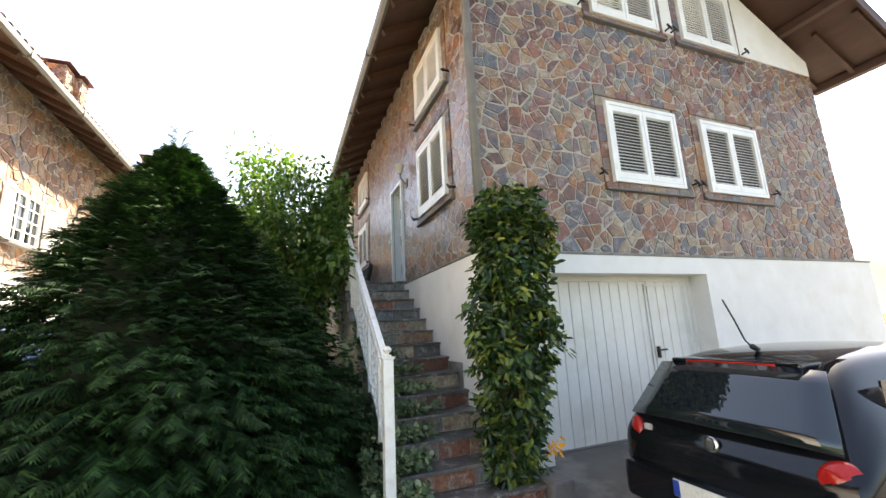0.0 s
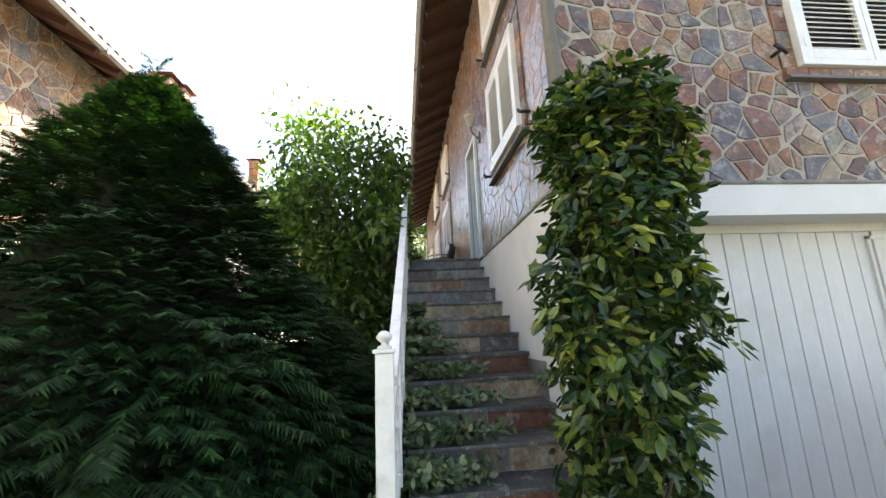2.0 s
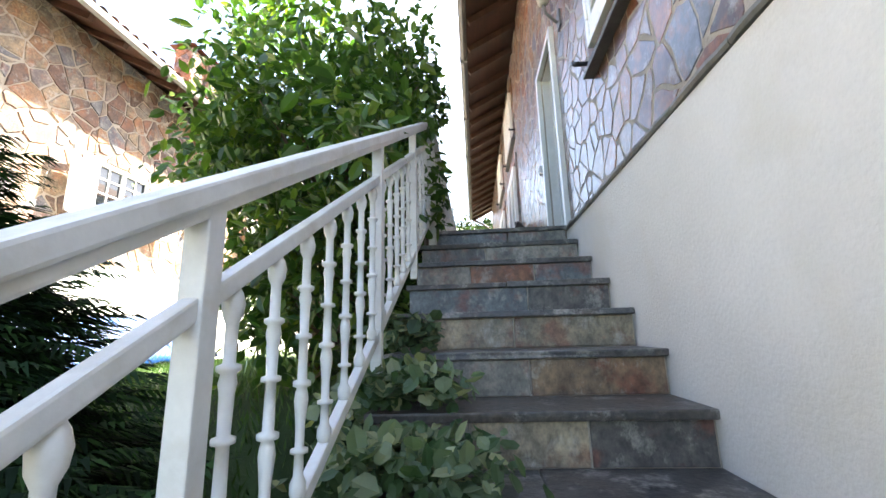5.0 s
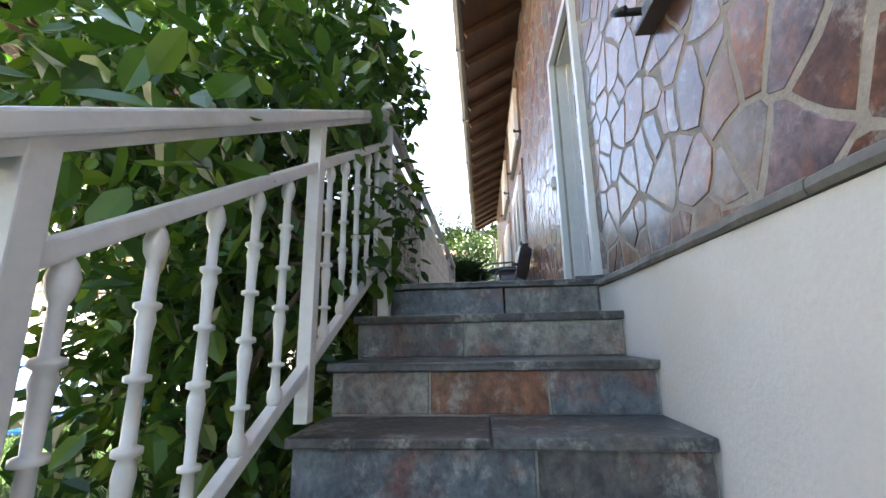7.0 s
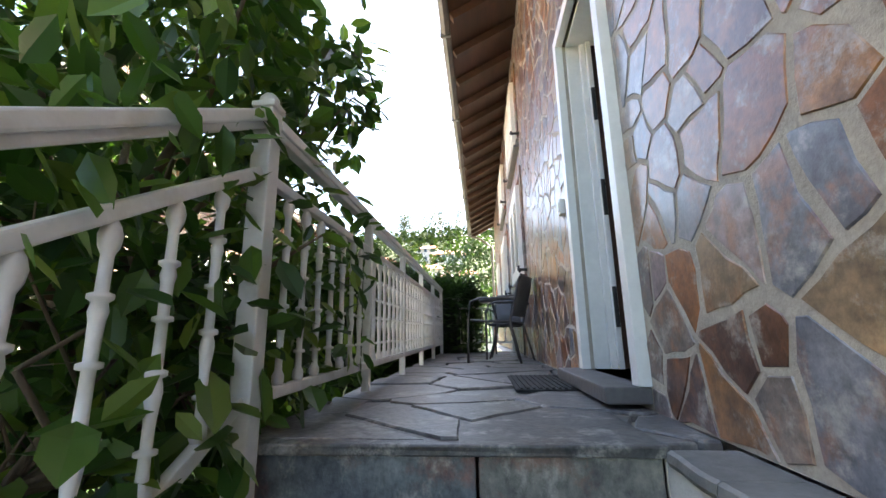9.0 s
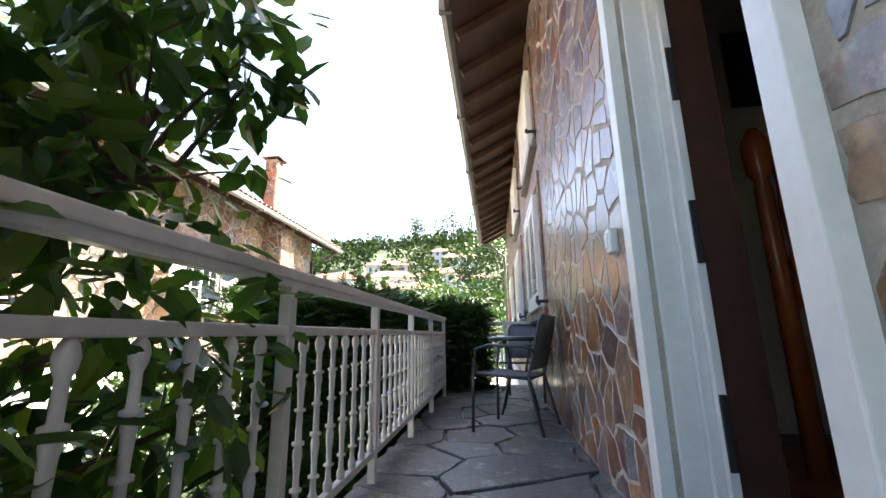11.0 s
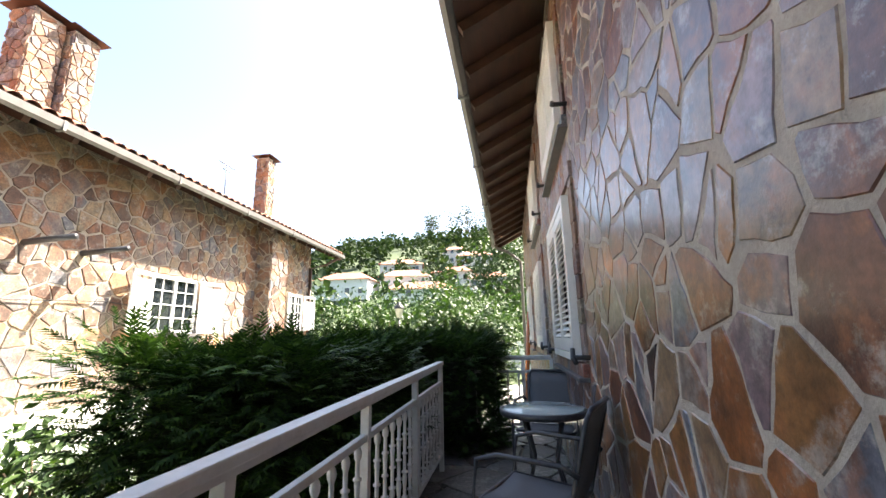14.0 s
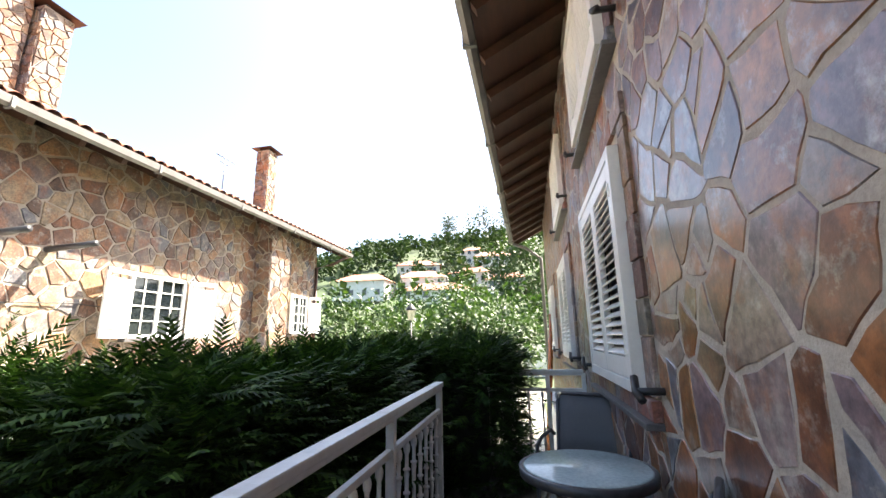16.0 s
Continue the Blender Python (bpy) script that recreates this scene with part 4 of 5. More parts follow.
while x < 3.6:
    e = min(3.62, x + 0.167)
    if x > 2.72 and x < 3.5:
        y0 = GY - 0.012
    else:
        y0 = GY
    bm = bmesh.new()
    add_box(bm, x + 0.004, e - 0.004, y0, y0 + 0.03, 0.1, 2.1, bevel=0.006)
    o = from_bm("panel", bm, "gate", gate)
    o.matrix_parent_inverse = Matrix.Translation((-2.2, -0.3, -0.1))
    x = e
for nm, items, mt in (("frame", [(0.75, 3.62, GY - 0.02, GY + 0.06, 2.1, 2.17), (3.55, 3.62, GY - 0.02, GY + 0.06, 0.1, 2.1), (2.69, 2.72, GY - 0.022, GY, 0.1, 2.06), (3.46, 3.49, GY - 0.022, GY, 0.1, 2.06), (2.69, 3.49, GY - 0.022, GY, 2.03, 2.06)], "gate"),
                      ("backing", [(0.75, 3.62, GY + 0.03, GY + 0.05, 0.02, 2.17)], "gate"),
                      ("threshold", [(0.75, 3.62, GY - 0.05, GY + 0.06, 0.0, 0.10)], "ledge"),
                      ("handle", [(2.77, 2.80, GY - 0.06, GY - 0.02, 1.05, 1.2), (2.77, 2.92, GY - 0.07, GY - 0.05, 1.14, 1.165)], "iron")):
    o = boxes(nm, items, mt, gate, bevel=0.003)
    o.matrix_parent_inverse = Matrix.Translation((-2.2, -0.3, -0.1))
tagged(boxes("trim_stone_base", [(3.64, 8.02, -0.025, 0.0, -0.3, 0.42)], "mortar"), "low stone base course under the white wall", "base course", kind="structure")

# ---- white iron railings ----
BAL = [(0.0, .012), (0.0, .019), (.012, .024), (.03, .024), (.045, .015), (.09, .0135), (.093, .026), (.101, .026), (.104, .0135), (.15, .014), (.19, .019), (.205, .021), (.22, .019), (.232, .015),
       (.236, .027), (.246, .027), (.25, .0145), (.34, .0135), (.343, .025), (.352, .025), (.355, .0135), (.42, .016), (.436, .020), (.452, .016), (.458, .026), (.466, .026), (.47, .0135), (.535, .0135), (.55, .022), (.57, .025), (.588, .019), (.60, .010)]


def baluster(parent, at, length, shared):
    if "ob" not in shared:
        ob = lathe("baluster", BAL, "iron_white", parent, 10)
        shared["ob"] = ob
    else:
        ob = new("baluster", shared["ob"].data)
        ob.parent = parent
    ob.location, ob.scale = at, (0.74, 0.74, length / 0.6)
    ob.rotation_euler = (0, 0, RAND.uniform(0, 1))
    return ob


def bar(bm, a, b, w, h):
    """A square bar between two points, w wide and h high."""
    a, b = Vector(a), Vector(b)
    m = Matrix.Translation((a + b) / 2) @ (b - a).to_track_quat('Y', 'Z').to_matrix().to_4x4()
    add_box(bm, -w / 2, w / 2, -(b - a).length / 2, (b - a).length / 2, -h / 2, h / 2, m, bevel=min(w, h) * 0.18)


def railing(name, a, b, posts, label, low_leg=True, step=0.128):
    """Handrail, middle rail, bottom rail, posts and turned balusters from a to b (points on the handrail's top)."""
    root = tagged(empty(name), label, "railing")
    a, b = Vector(a), Vector(b)
    shared = {}
    flat = Vector((0, 0, 1))
    bm = bmesh.new()
    bar(bm, a - flat * 0.02, b - flat * 0.02, 0.062, 0.034)
    bar(bm, a - flat * 0.045, b - flat * 0.045, 0.04, 0.03)
    from_bm("handrail", bm, "iron_white", root)
    bm = bmesh.new()
    bar(bm, a - flat * 0.195, b - flat * 0.195, 0.03, 0.032)
    from_bm("middle_rail", bm, "iron_white", root)
    bm = bmesh.new()
    bar(bm, a - flat * 0.80, b - flat * 0.80, 0.03, 0.034)
    from_bm("bottom_rail", bm, "iron_white", root)
    length = (b - a).length
    axis = (b - a) / length
    flat_len = math.hypot(b.x - a.x, b.y - a.y)
    for s in posts:
        p = a + (b - a) * s
        boxes("post", [(p.x - 0.02, p.x + 0.02, p.y - 0.02, p.y + 0.02, p.z - 0.95, p.z - 0.04)], "iron_white", root, bevel=0.003)
    n = int(flat_len / step)
    for i in range(1, n):
        s = i / n
        if any(abs(s - q) * flat_len < 0.05 for q in posts):
            continue
        p = a + (b - a) * s
        baluster(root, (p.x, p.y, p.z - 0.785), 0.575, shared)
    return root


def newel(name, x, y, z0, z1, w, finial, label):
    root = tagged(empty(name, (x, y, z0)), label, "newel post")
    boxes("shaft", [(-w / 2, w / 2, -w / 2, w / 2, 0, z1 - z0)], "iron_white", root, bevel=0.006)
    boxes("cap", [(-w * 0.62, w * 0.62, -w * 0.62, w * 0.62, z1 - z0, z1 - z0 + 0.018)], "iron_white", root, bevel=0.006)
    if finial:
        lathe("finial", [(0, .034), (.012, .034), (.018, .016), (.03, .016), (.036, .026), (.05, .037), (.062, .036), (.078, .024), (.084, .008)], "iron_white", root, 14, (0, 0, z1 - z0 + 0.018))
    else:
        lathe("finial", [(0, .03), (.02, .028), (.035, .016), (.04, .004)], "iron_white", root, 12, (0, 0, z1 - z0 + 0.018))
    return root


RX = -1.04
newel("newel_post", -1.22, -0.62, -0.1, 1.345, 0.085, True, "white painted square newel post with a ball finial")
newel("newel_post", RX, 2.985, 2.2, 3.375, 0.058, False, "white painted post at the stair head")
railing("stair_railing", (-1.19, -0.58, 1.24), (RX, 2.955, 3.365), [0.14, 0.31, 0.575, 0.785], "white iron stair railing with turned balusters")
railing("terrace_railing", (RX, 3.015, 3.365), (-1.02, 8.0, 3.425), [0.212, 0.405, 0.598, 0.793, 0.997], "white iron terrace railing with turned balusters")
railing("terrace_end_railing", (-0.95, 9.35, 3.41), (0.12, 9.35, 3.41), [0.0, 0.35, 0.68, 1.0], "white iron railing across the terrace end")

# ---- terrace furniture ----


def arm_chair():
    """Tube frame chair with a mesh cloth seat and back; faces -y."""
    root = empty("patio_chair")
    tubes("frame", [[(-.26, -.25, 0), (-.26, -.24, .42), (-.26, -.21, .62), (-.26, -.1, .65), (-.26, .2, .64), (-.25, .27, .6)],
                    [(.26, -.25, 0), (.26, -.24, .42), (.26, -.21, .62), (.26, -.1, .65), (.26, .2, .64), (.25, .27, .6)],
                    [(-.24, .3, 0), (-.22, .2, .4), (-.22, .31, .82), (-.19, .33, .87), (.19, .33, .87), (.22, .31, .82), (.22, .2, .4), (.24, .3, 0)],
                    [(-.22, .2, .4), (-.23, -.22, .43), (.23, -.22, .43), (.22, .2, .4), (-.22, .2, .4)]], 0.0125, "tube", root, 8)
    for nm, rows in (("seat", [(-.23, .44), (-.1, .43), (.08, .415), (.2, .415)]), ("backrest", [(.215, .46), (.25, .6), (.285, .74), (.325, .865)])):
        vs, fs = [], []
        for y, z in rows:
            for k in range(5):
                x = (k - 2) * 0.105
                sag = -0.012 * (1 - abs(k - 2) / 2)
                vs.append((x, y + (0 if nm == "seat" else -sag), z + (sag if nm == "seat" else 0)))
        for r in range(3):
            for k in range(4):
                fs.append((r * 5 + k, r * 5 + k + 1, (r + 1) * 5 + k + 1, (r + 1) * 5 + k))
        ob = obj(nm, vs, fs, "mesh_cloth", root, True)
        sol = ob.modifiers.new("thickness", 'SOLIDIFY')
        sol.thickness = 0.006
    return tagged(root, "grey tube armchair with mesh cloth seat on the terrace", "chair", "chairs at the terrace table")


chair = arm_chair()
chair.matrix_basis = pose(-0.25, 6.36, FLOOR, 0, 0, -112)
copy_thing(chair, pose(-0.06, 7.9, FLOOR, 0, 0, -14))
table = tagged(empty("patio_table", (-0.16, 7.06, FLOOR)), "round patio table with a frosted glass top", "table")
lathe("top", [(.70, .262), (.704, .27), (.716, .27), (.72, .262)], "frosted", table, 40)
lathe("rim", [(.675, .278), (.68, .288), (.712, .29), (.716, .272), (.70, .268), (.68, .266)], "tube", table, 40)
tubes("leg", [[(.18 * math.cos(q), .18 * math.sin(q), .68), (.1 * math.cos(q), .1 * math.sin(q), .4), (.24 * math.cos(q), .24 * math.sin(q), 0)] for q in (.7, 2.27, 3.84, 5.41)], 0.012, "tube", table, 8)

# ---- car ----


def hatchback():
    """A small hatchback facing +x, rear bumper at x = 0, resting on z = 0."""
    root = empty("car")
    stations = [  # x, half width low, half width belt, half width roof, z low, z belt, z roof
        (0.00, .66, .72, .62, .42, .74, .76), (0.05, .74, .80, .70, .30, .80, .83), (0.12, .78, .82, .70, .24, .88, .93), (0.30, .80, .83, .62, .22, .95, 1.19),
        (0.46, .81, .83, .56, .21, .97, 1.375), (0.75, .82, .835, .55, .20, .96, 1.42), (1.50, .82, .835, .56, .20, .93, 1.445), (2.15, .82, .835, .55, .20, .91, 1.41),
        (2.60, .82, .83, .56, .20, .90, 1.20), (3.00, .81, .82, .66, .20, .90, .97), (3.55, .78, .80, .64, .22, .84, .88), (3.85, .66, .70, .55, .28, .70, .72)]
    prof = lambda wl, wb, wr, zl, zb, zr: [(wl * .8, zl), (wl, zl + .10), (wb * 1.0, (zl + zb) / 2 + .05), (wb * .985, zb), (wr + (wb - wr) * .35, zb + (zr - zb) * .55), (wr + .02, zr - .05 * (zr - zb)), (wr * .8, zr + .004), (0, zr + .02)]
    vs, fs, rows = [], [], []
    for st in stations:
        half = prof(*st[1:])
        ring = [(st[0], -y, z) for y, z in half] + [(st[0], y, z) for y, z in half[-2::-1]]
        rows.append(len(ring))
        vs += ring
    n = rows[0]
    for i in range(len(stations) - 1):
        for k in range(n - 1):
            fs.append((i * n + k, (i + 1) * n + k, (i + 1) * n + k + 1, i * n + k + 1))
        fs.append((i * n + n - 1, (i + 1) * n + n - 1, (i + 1) * n, i * n))
    fs.append(tuple(range(n)))
    fs.append(tuple((len(stations) - 1) * n + k for k in range(n - 1, -1, -1)))
    body = obj("body", vs, fs, "car", root, True)
    sub = body.modifiers.new("rounding", 'SUBSURF')
    sub.levels = sub.render_levels = 2

    def patch(name, corners, mat, nu=8, nv=5, bow=0.03, out=Vector((-1, 0, 0.4)), thick=0.008):
        a, b, c, d = [Vector(q) for q in corners]
        vv, ff = [], []
        for j in range(nv + 1):
            for i in range(nu + 1):
                u, v = i / nu, j / nv
                p = (a * (1 - u) + b * u) * (1 - v) + (d * (1 - u) + c * u) * v
                vv.append(tuple(p + out.normalized() * bow * (1 - (2 * u - 1) ** 2)))
        for j in range(nv):
            for i in range(nu):
                q = j * (nu + 1) + i
                ff.append((q, q + 1, q + nu + 2, q + nu + 1))
        ob = obj(name, vv, ff, mat, root, True)
        so = ob.modifiers.new("thickness", 'SOLIDIFY')
        so.thickness = thick
        return ob
    patch("rear_window", [(.09, .71, .93), (.09, -.71, .93), (.345, -.57, 1.325), (.345, .57, 1.325)], "carglass", bow=0.05, thick=-0.02)
    boxes("spoiler", [(.31, .66, -.46, .46, 1.335, 1.372)], "car", root, bevel=0.014)
    boxes("brake_lamp", [(.300, .322, -.32, .32, 1.342, 1.364)], "red", root, bevel=0.005)
    for s in (-1, 1):
        lathe("tail_lamp", [(0, .11), (.02, .115), (.05, .10), (.06, .055), (.066, .05), (.07, .02)], "red", root, 24).matrix_basis = \
            Matrix.Translation((.115, s * .675, .80)) @ Matrix.Rotation(radians(-90), 4, 'Y') @ Matrix.Rotation(radians(-s * 28), 4, 'X')
        boxes("reverse_lamp", [(.03, .07, s * .66 - .08, s * .66 + .08, .63, .685)], "clear", root, bevel=0.012)
        boxes("side_window", [(.55, 1.25, s * .70 - .006, s * .70 + .006, 1.0, 1.28), (1.32, 2.1, s * .70 - .006, s * .70 + .006, 1.0, 1.3)], "carglass", root,
              m=Matrix.Translation((0, 0, 0)) @ Matrix.Rotation(0, 4, 'X'))
        for x in (.62, 3.1):
            lathe("tyre", [(-.09, .18), (-.09, .27), (-.07, .295), (.07, .295), (.09, .27), (.09, .18)], "rubber", root, 28).matrix_basis = Matrix.Translation((x, s * .74, .295)) @ Matrix.Rotation(radians(90), 4, 'X')
            lathe("rim", [(-.092, .19), (-.085, .17), (-.06, .05), (.06, .05), (.085, .17), (.092, .19)], "chrome", root, 24).matrix_basis = Matrix.Translation((x, s * .742, .295)) @ Matrix.Rotation(radians(90), 4, 'X')
    lathe("badge", [(0, .055), (.01, .055), (.016, .048), (.016, .02)], "chrome", root, 24).matrix_basis = Matrix.Translation((.045, 0, .845)) @ Matrix.Rotation(radians(-80), 4, 'Y')
    boxes("emblem", [(.05, .056, .50, .57, .79, .88)], "clear", root, bevel=0.01)
    boxes("script", [(.04, .046, .46 + i * .035, .485 + i * .035, .745, .768) for i in range(4)], "chrome", root)
    boxes("bumper", [(-.05, .06, -.74, .74, .33, .60)], "car", root, bevel=0.045)
    boxes("number_plate", [(-.062, -.052, -.26, .26, .47, .58)], "plate", root, bevel=0.003)
    boxes("plate_band", [(-.066, -.061, .21, .258, .475, .575)], "blue", root)
    tubes("wiper", [[(.13, .02, .955), (.20, -.2, 1.03), (.21, -.34, 1.03)]], 0.008, "plastic", root, 6)
    tubes("antenna", [[(.62, 0, 1.435), (.54, 0, 1.50)], [(.54, 0, 1.50), (.46, 0, 1.66)], [(.46, 0, 1.66), (.38, 0, 1.80)]], 0.006, "plastic", root, 6)
    tubes("aerial_foot", [[(.66, 0, 1.43), (.60, 0, 1.455)]], 0.02, "plastic", root, 8)
    return tagged(root, "small black hatchback parked by the garage", "car")


hatchback().matrix_basis = pose(0.60, -1.93, -0.12, 0, 0.5, -2)

# ---- the neighbour's house ----
NX = -7.0
nb = tagged(boxes("wall_neighbour", [(-15.5, NX, -6.0, 16.8, 1.0, 6.75)], "far_mortar"), "neighbour's wall clad in irregular warm slate", "wall", kind="structure")
tagged(boxes("wall_neighbour_pier", [(NX, NX + 0.42, 13.85, 14.65, 2.7, 6.7)], "far_mortar"), "slate-clad chimney breast on the neighbour's wall", "pier", kind="structure")
house_roof("roof_neighbour", -6.3, -16.2, -11.25, 6.5, 8.9, -7.0, 17.8, "clay tile roof of the neighbour's house")
tagged(boxes("pavement_patio", [(NX, -6.0, -6.0, 20.0, 2.3, 2.72)], "patio"), "pale sunlit patio strip along the neighbour's wall", "patio", kind="structure")
tagged(boxes("wall_retaining", [(-6.0, -5.85, -6.0, 20.0, 0.0, 2.70)], "render"), "white rendered retaining wall", "wall", kind="structure")


def neighbour_chimney(x, y, w, d, z0, z1):
    root = tagged(empty("chimney", (x, y, z0)), "slate-clad chimney with a dark flat cap", "chimney", "neighbour's chimneys")
    boxes("stack", [(-w / 2, w / 2, -d / 2, d / 2, 0, z1 - z0)], "far_mortar", root)
    rng = random.Random(int(y * 10))
    h = z1 - z0 - 0.02
    for (a, place) in ((d, lambda u, v, k: (w / 2 + k, u - d / 2, v)), (w, lambda u, v, k: (u - w / 2, -d / 2 - k, v))):
        lay(crazy(a, h, 0.15, 0.15, 0.011, seed=rng.randint(1, 99)), 0.02, place, "far_stone", root, "stone", lambda p, q: False)
    for sx, sy in ((-1, -1), (1, -1), (1, 1), (-1, 1)):
        boxes("cap_leg", [(sx * (w / 2 - .06) - .03, sx * (w / 2 - .06) + .03, sy * (d / 2 - .06) - .03, sy * (d / 2 - .06) + .03, z1 - z0, z1 - z0 + 0.06)], "iron", root)
    vs = [(sx * (w / 2 + .12), sy * (d / 2 + .12), z1 - z0 + .05) for sx, sy in ((-1, -1), (1, -1), (1, 1), (-1, 1))] + \
         [(sx * (w / 2 - .1), sy * (d / 2 - .1), z1 - z0 + .16) for sx, sy in ((-1, -1), (1, -1), (1, 1), (-1, 1))]
    obj("cap", vs, [(3, 2, 1, 0), (4, 5, 6, 7), (0, 1, 5, 4), (1, 2, 6, 5), (2, 3, 7, 6), (3, 0, 4, 7)], "wood", root)
    return root


neighbour_chimney(-7.86, 8.72, 0.46, 0.46, 6.8, 9.0)
neighbour_chimney(-7.68, 9.22, 0.38, 0.42, 6.8, 8.95)
neighbour_chimney(-7.22, 14.25, 0.36, 0.38, 6.8, 8.86)
neighbour_chimney(-8.3, 14.1, 0.5, 0.5, 6.9, 7.55)
tagged(tubes("aerial", [[(-8.0, 13.6, 7.2), (-8.0, 13.6, 8.55)], [(-8.0, 13.3, 8.5), (-8.0, 13.95, 8.5)], [(-8.0, 13.45, 8.35), (-8.0, 13.8, 8.35)]], 0.014, "gutter", None, 5), "thin television aerial on the roof", "aerial")
tagged(tubes("downpipe_neighbour", [[(-6.25, 17.5, 6.5), (-6.6, 17.2, 6.2), (-6.92, 16.7, 6.0), (-6.92, 16.7, 2.75)]], 0.05, "wood", None, 10), "brown rainwater pipe on the neighbour's corner", "downpipe", kind="structure")


def neighbour_window(y, z, w, h, spread):
    root = tagged(empty("window_neighbour", (NX + 0.02, y, z)), "white window with glazing bars and open louvred shutters", "window", kind="structure")
    boxes("frame", [(0, .06, -w / 2, -w / 2 + .06, 0, h), (0, .06, w / 2 - .06, w / 2, 0, h), (0, .06, -w / 2, w / 2, h - .06, h), (0, .06, -w / 2, w / 2, 0, .06), (0, .05, -.03, .03, 0, h)], "white", root, bevel=0.004)
    boxes("glazing_bar", [(.01, .03, -w / 2, w / 2, h * k - .01, h * k + .01) for k in (.27, .5, .74)] + [(.01, .03, w * k - .01, w * k + .01, 0, h) for k in (-.25, .25)], "white", root)
    boxes("pane", [(0.0, .008, -w / 2 + .05, w / 2 - .05, .05, h - .05)], "carglass", root)
    for s in (-1, 1):
        ang = spread * s
        m = Matrix.Translation((.08, s * (w / 2 + .02), 0)) @ Matrix.Rotation(radians(-ang), 4, 'Z')
        e = s * w / 2
        y0, y1 = min(0, e), max(0, e)
        boxes("shutter_leaf", [(0, .035, y0, y0 + .05, 0, h), (0, .035, y1 - .05, y1, 0, h), (0, .035, y0, y1, 0, .07), (0, .035, y0, y1, h - .07, h)] +
              [(.006, .03, y0 + .05, y1 - .05, .09 + i * .052, .09 + i * .052 + .034) for i in range(int((h - .2) / .052))], "white", root, m=m)
    boxes("sill", [(0, .14, -w / 2 - .05, w / 2 + .05, -.06, 0)], "ledge", root)
    return root


neighbour_window(11.2, 3.82, 1.15, 1.1, 14)
neighbour_window(15.85, 3.95, 0.85, 1.08, 25)
neighbour_window(6.35, 3.62, 1.1, 1.05, 12)
for y in (8.55, 9.35):
    tagged(tubes("wall_bracket", [[(NX, y, 5.05), (NX + 0.75, y + 0.1, 5.12)]], 0.045, "tube", None, 8), "grey awning bracket on the neighbour's wall", "bracket", "awning brackets")
tagged(tubes("wall_cable", [[(NX + .03, 7.5, 4.3), (NX + .05, 8.5, 4.25), (NX + .05, 9.8, 4.33), (NX + .03, 10.3, 4.3)]], 0.008, "iron", None, 5), "thin black cable along the neighbour's wall", "cable")

# blue tarpaulin and chain link fence below the retaining wall
rng = random.Random(9)
vs, fs = [], []
for i in range(25):
    for j in range(7):
        y, v = 3.0 + i * 0.16, j / 6
        vs.append((-5.75 + 0.55 * v + 0.08 * noise.noise(Vector((y * 2, v * 3, 1))), y, 2.0 - 0.66 * v + 0.09 * noise.noise(Vector((y * 1.7, v * 2, 5)))))
for i in range(24):
    for j in range(6):
        fs.append((i * 7 + j, (i + 1) * 7 + j, (i + 1) * 7 + j + 1, i * 7 + j + 1))
tarp = tagged(obj("tarpaulin", vs, fs, "tarp", smooth=True), "creased blue tarpaulin against the white wall", "tarpaulin")
tarp.modifiers.new("thickness", 'SOLIDIFY').thickness = 0.01
fence = tagged(empty("chain_link_fence", (-4.9, 1.0, 1.2)), "green chain link fence with dark iron posts", "fence")
lines = []
for i in range(70):
    y = 1.0 + i * 0.085
    lines.append([(0, y - 1.0, 0.05), (0, y - 1.0 + 0.9, 0.95)])
    lines.append([(0, y - 1.0 + 0.9, 0.05), (0, y - 1.0, 0.95)])
tagged(tubes("wire", lines, 0.0025, "gutter", fence, 3), kind="stuff")
for k in (0.6, 2.6, 4.6, 6.6):
    tubes("post", [[(0, k, 0), (0, k, 1.05)]], 0.022, "iron", fence, 8)
tubes("top_wire", [[(0, 0, .95), (0, 7, .95)]], 0.004, "gutter", fence, 4)

# ---- plants ----
NR = np.random.default_rng(11)


def limbs(root, start, ends, r0, mat="bark", seed=1):
    rng = random.Random(seed)
    bm = bmesh.new()
    s = Vector(start)
    for fork, tip in ends:
        f, t = Vector(fork), Vector(tip)
        mid = (f + t) / 2 + Vector((rng.uniform(-.1, .1), rng.uniform(-.1, .1), rng.uniform(0, .12)))
        add_tube(bm, [s, (s + f) / 2 + Vector((rng.uniform(-.04, .04), rng.uniform(-.04, .04), 0)), f], r0, 8, r0 * 0.7)
        add_tube(bm, [f, mid, t], r0 * 0.6, 6, r0 * 0.12)
    bmesh.ops.recalc_face_normals(bm, faces=bm.faces)
    return from_bm("branch", bm, mat, root, True)


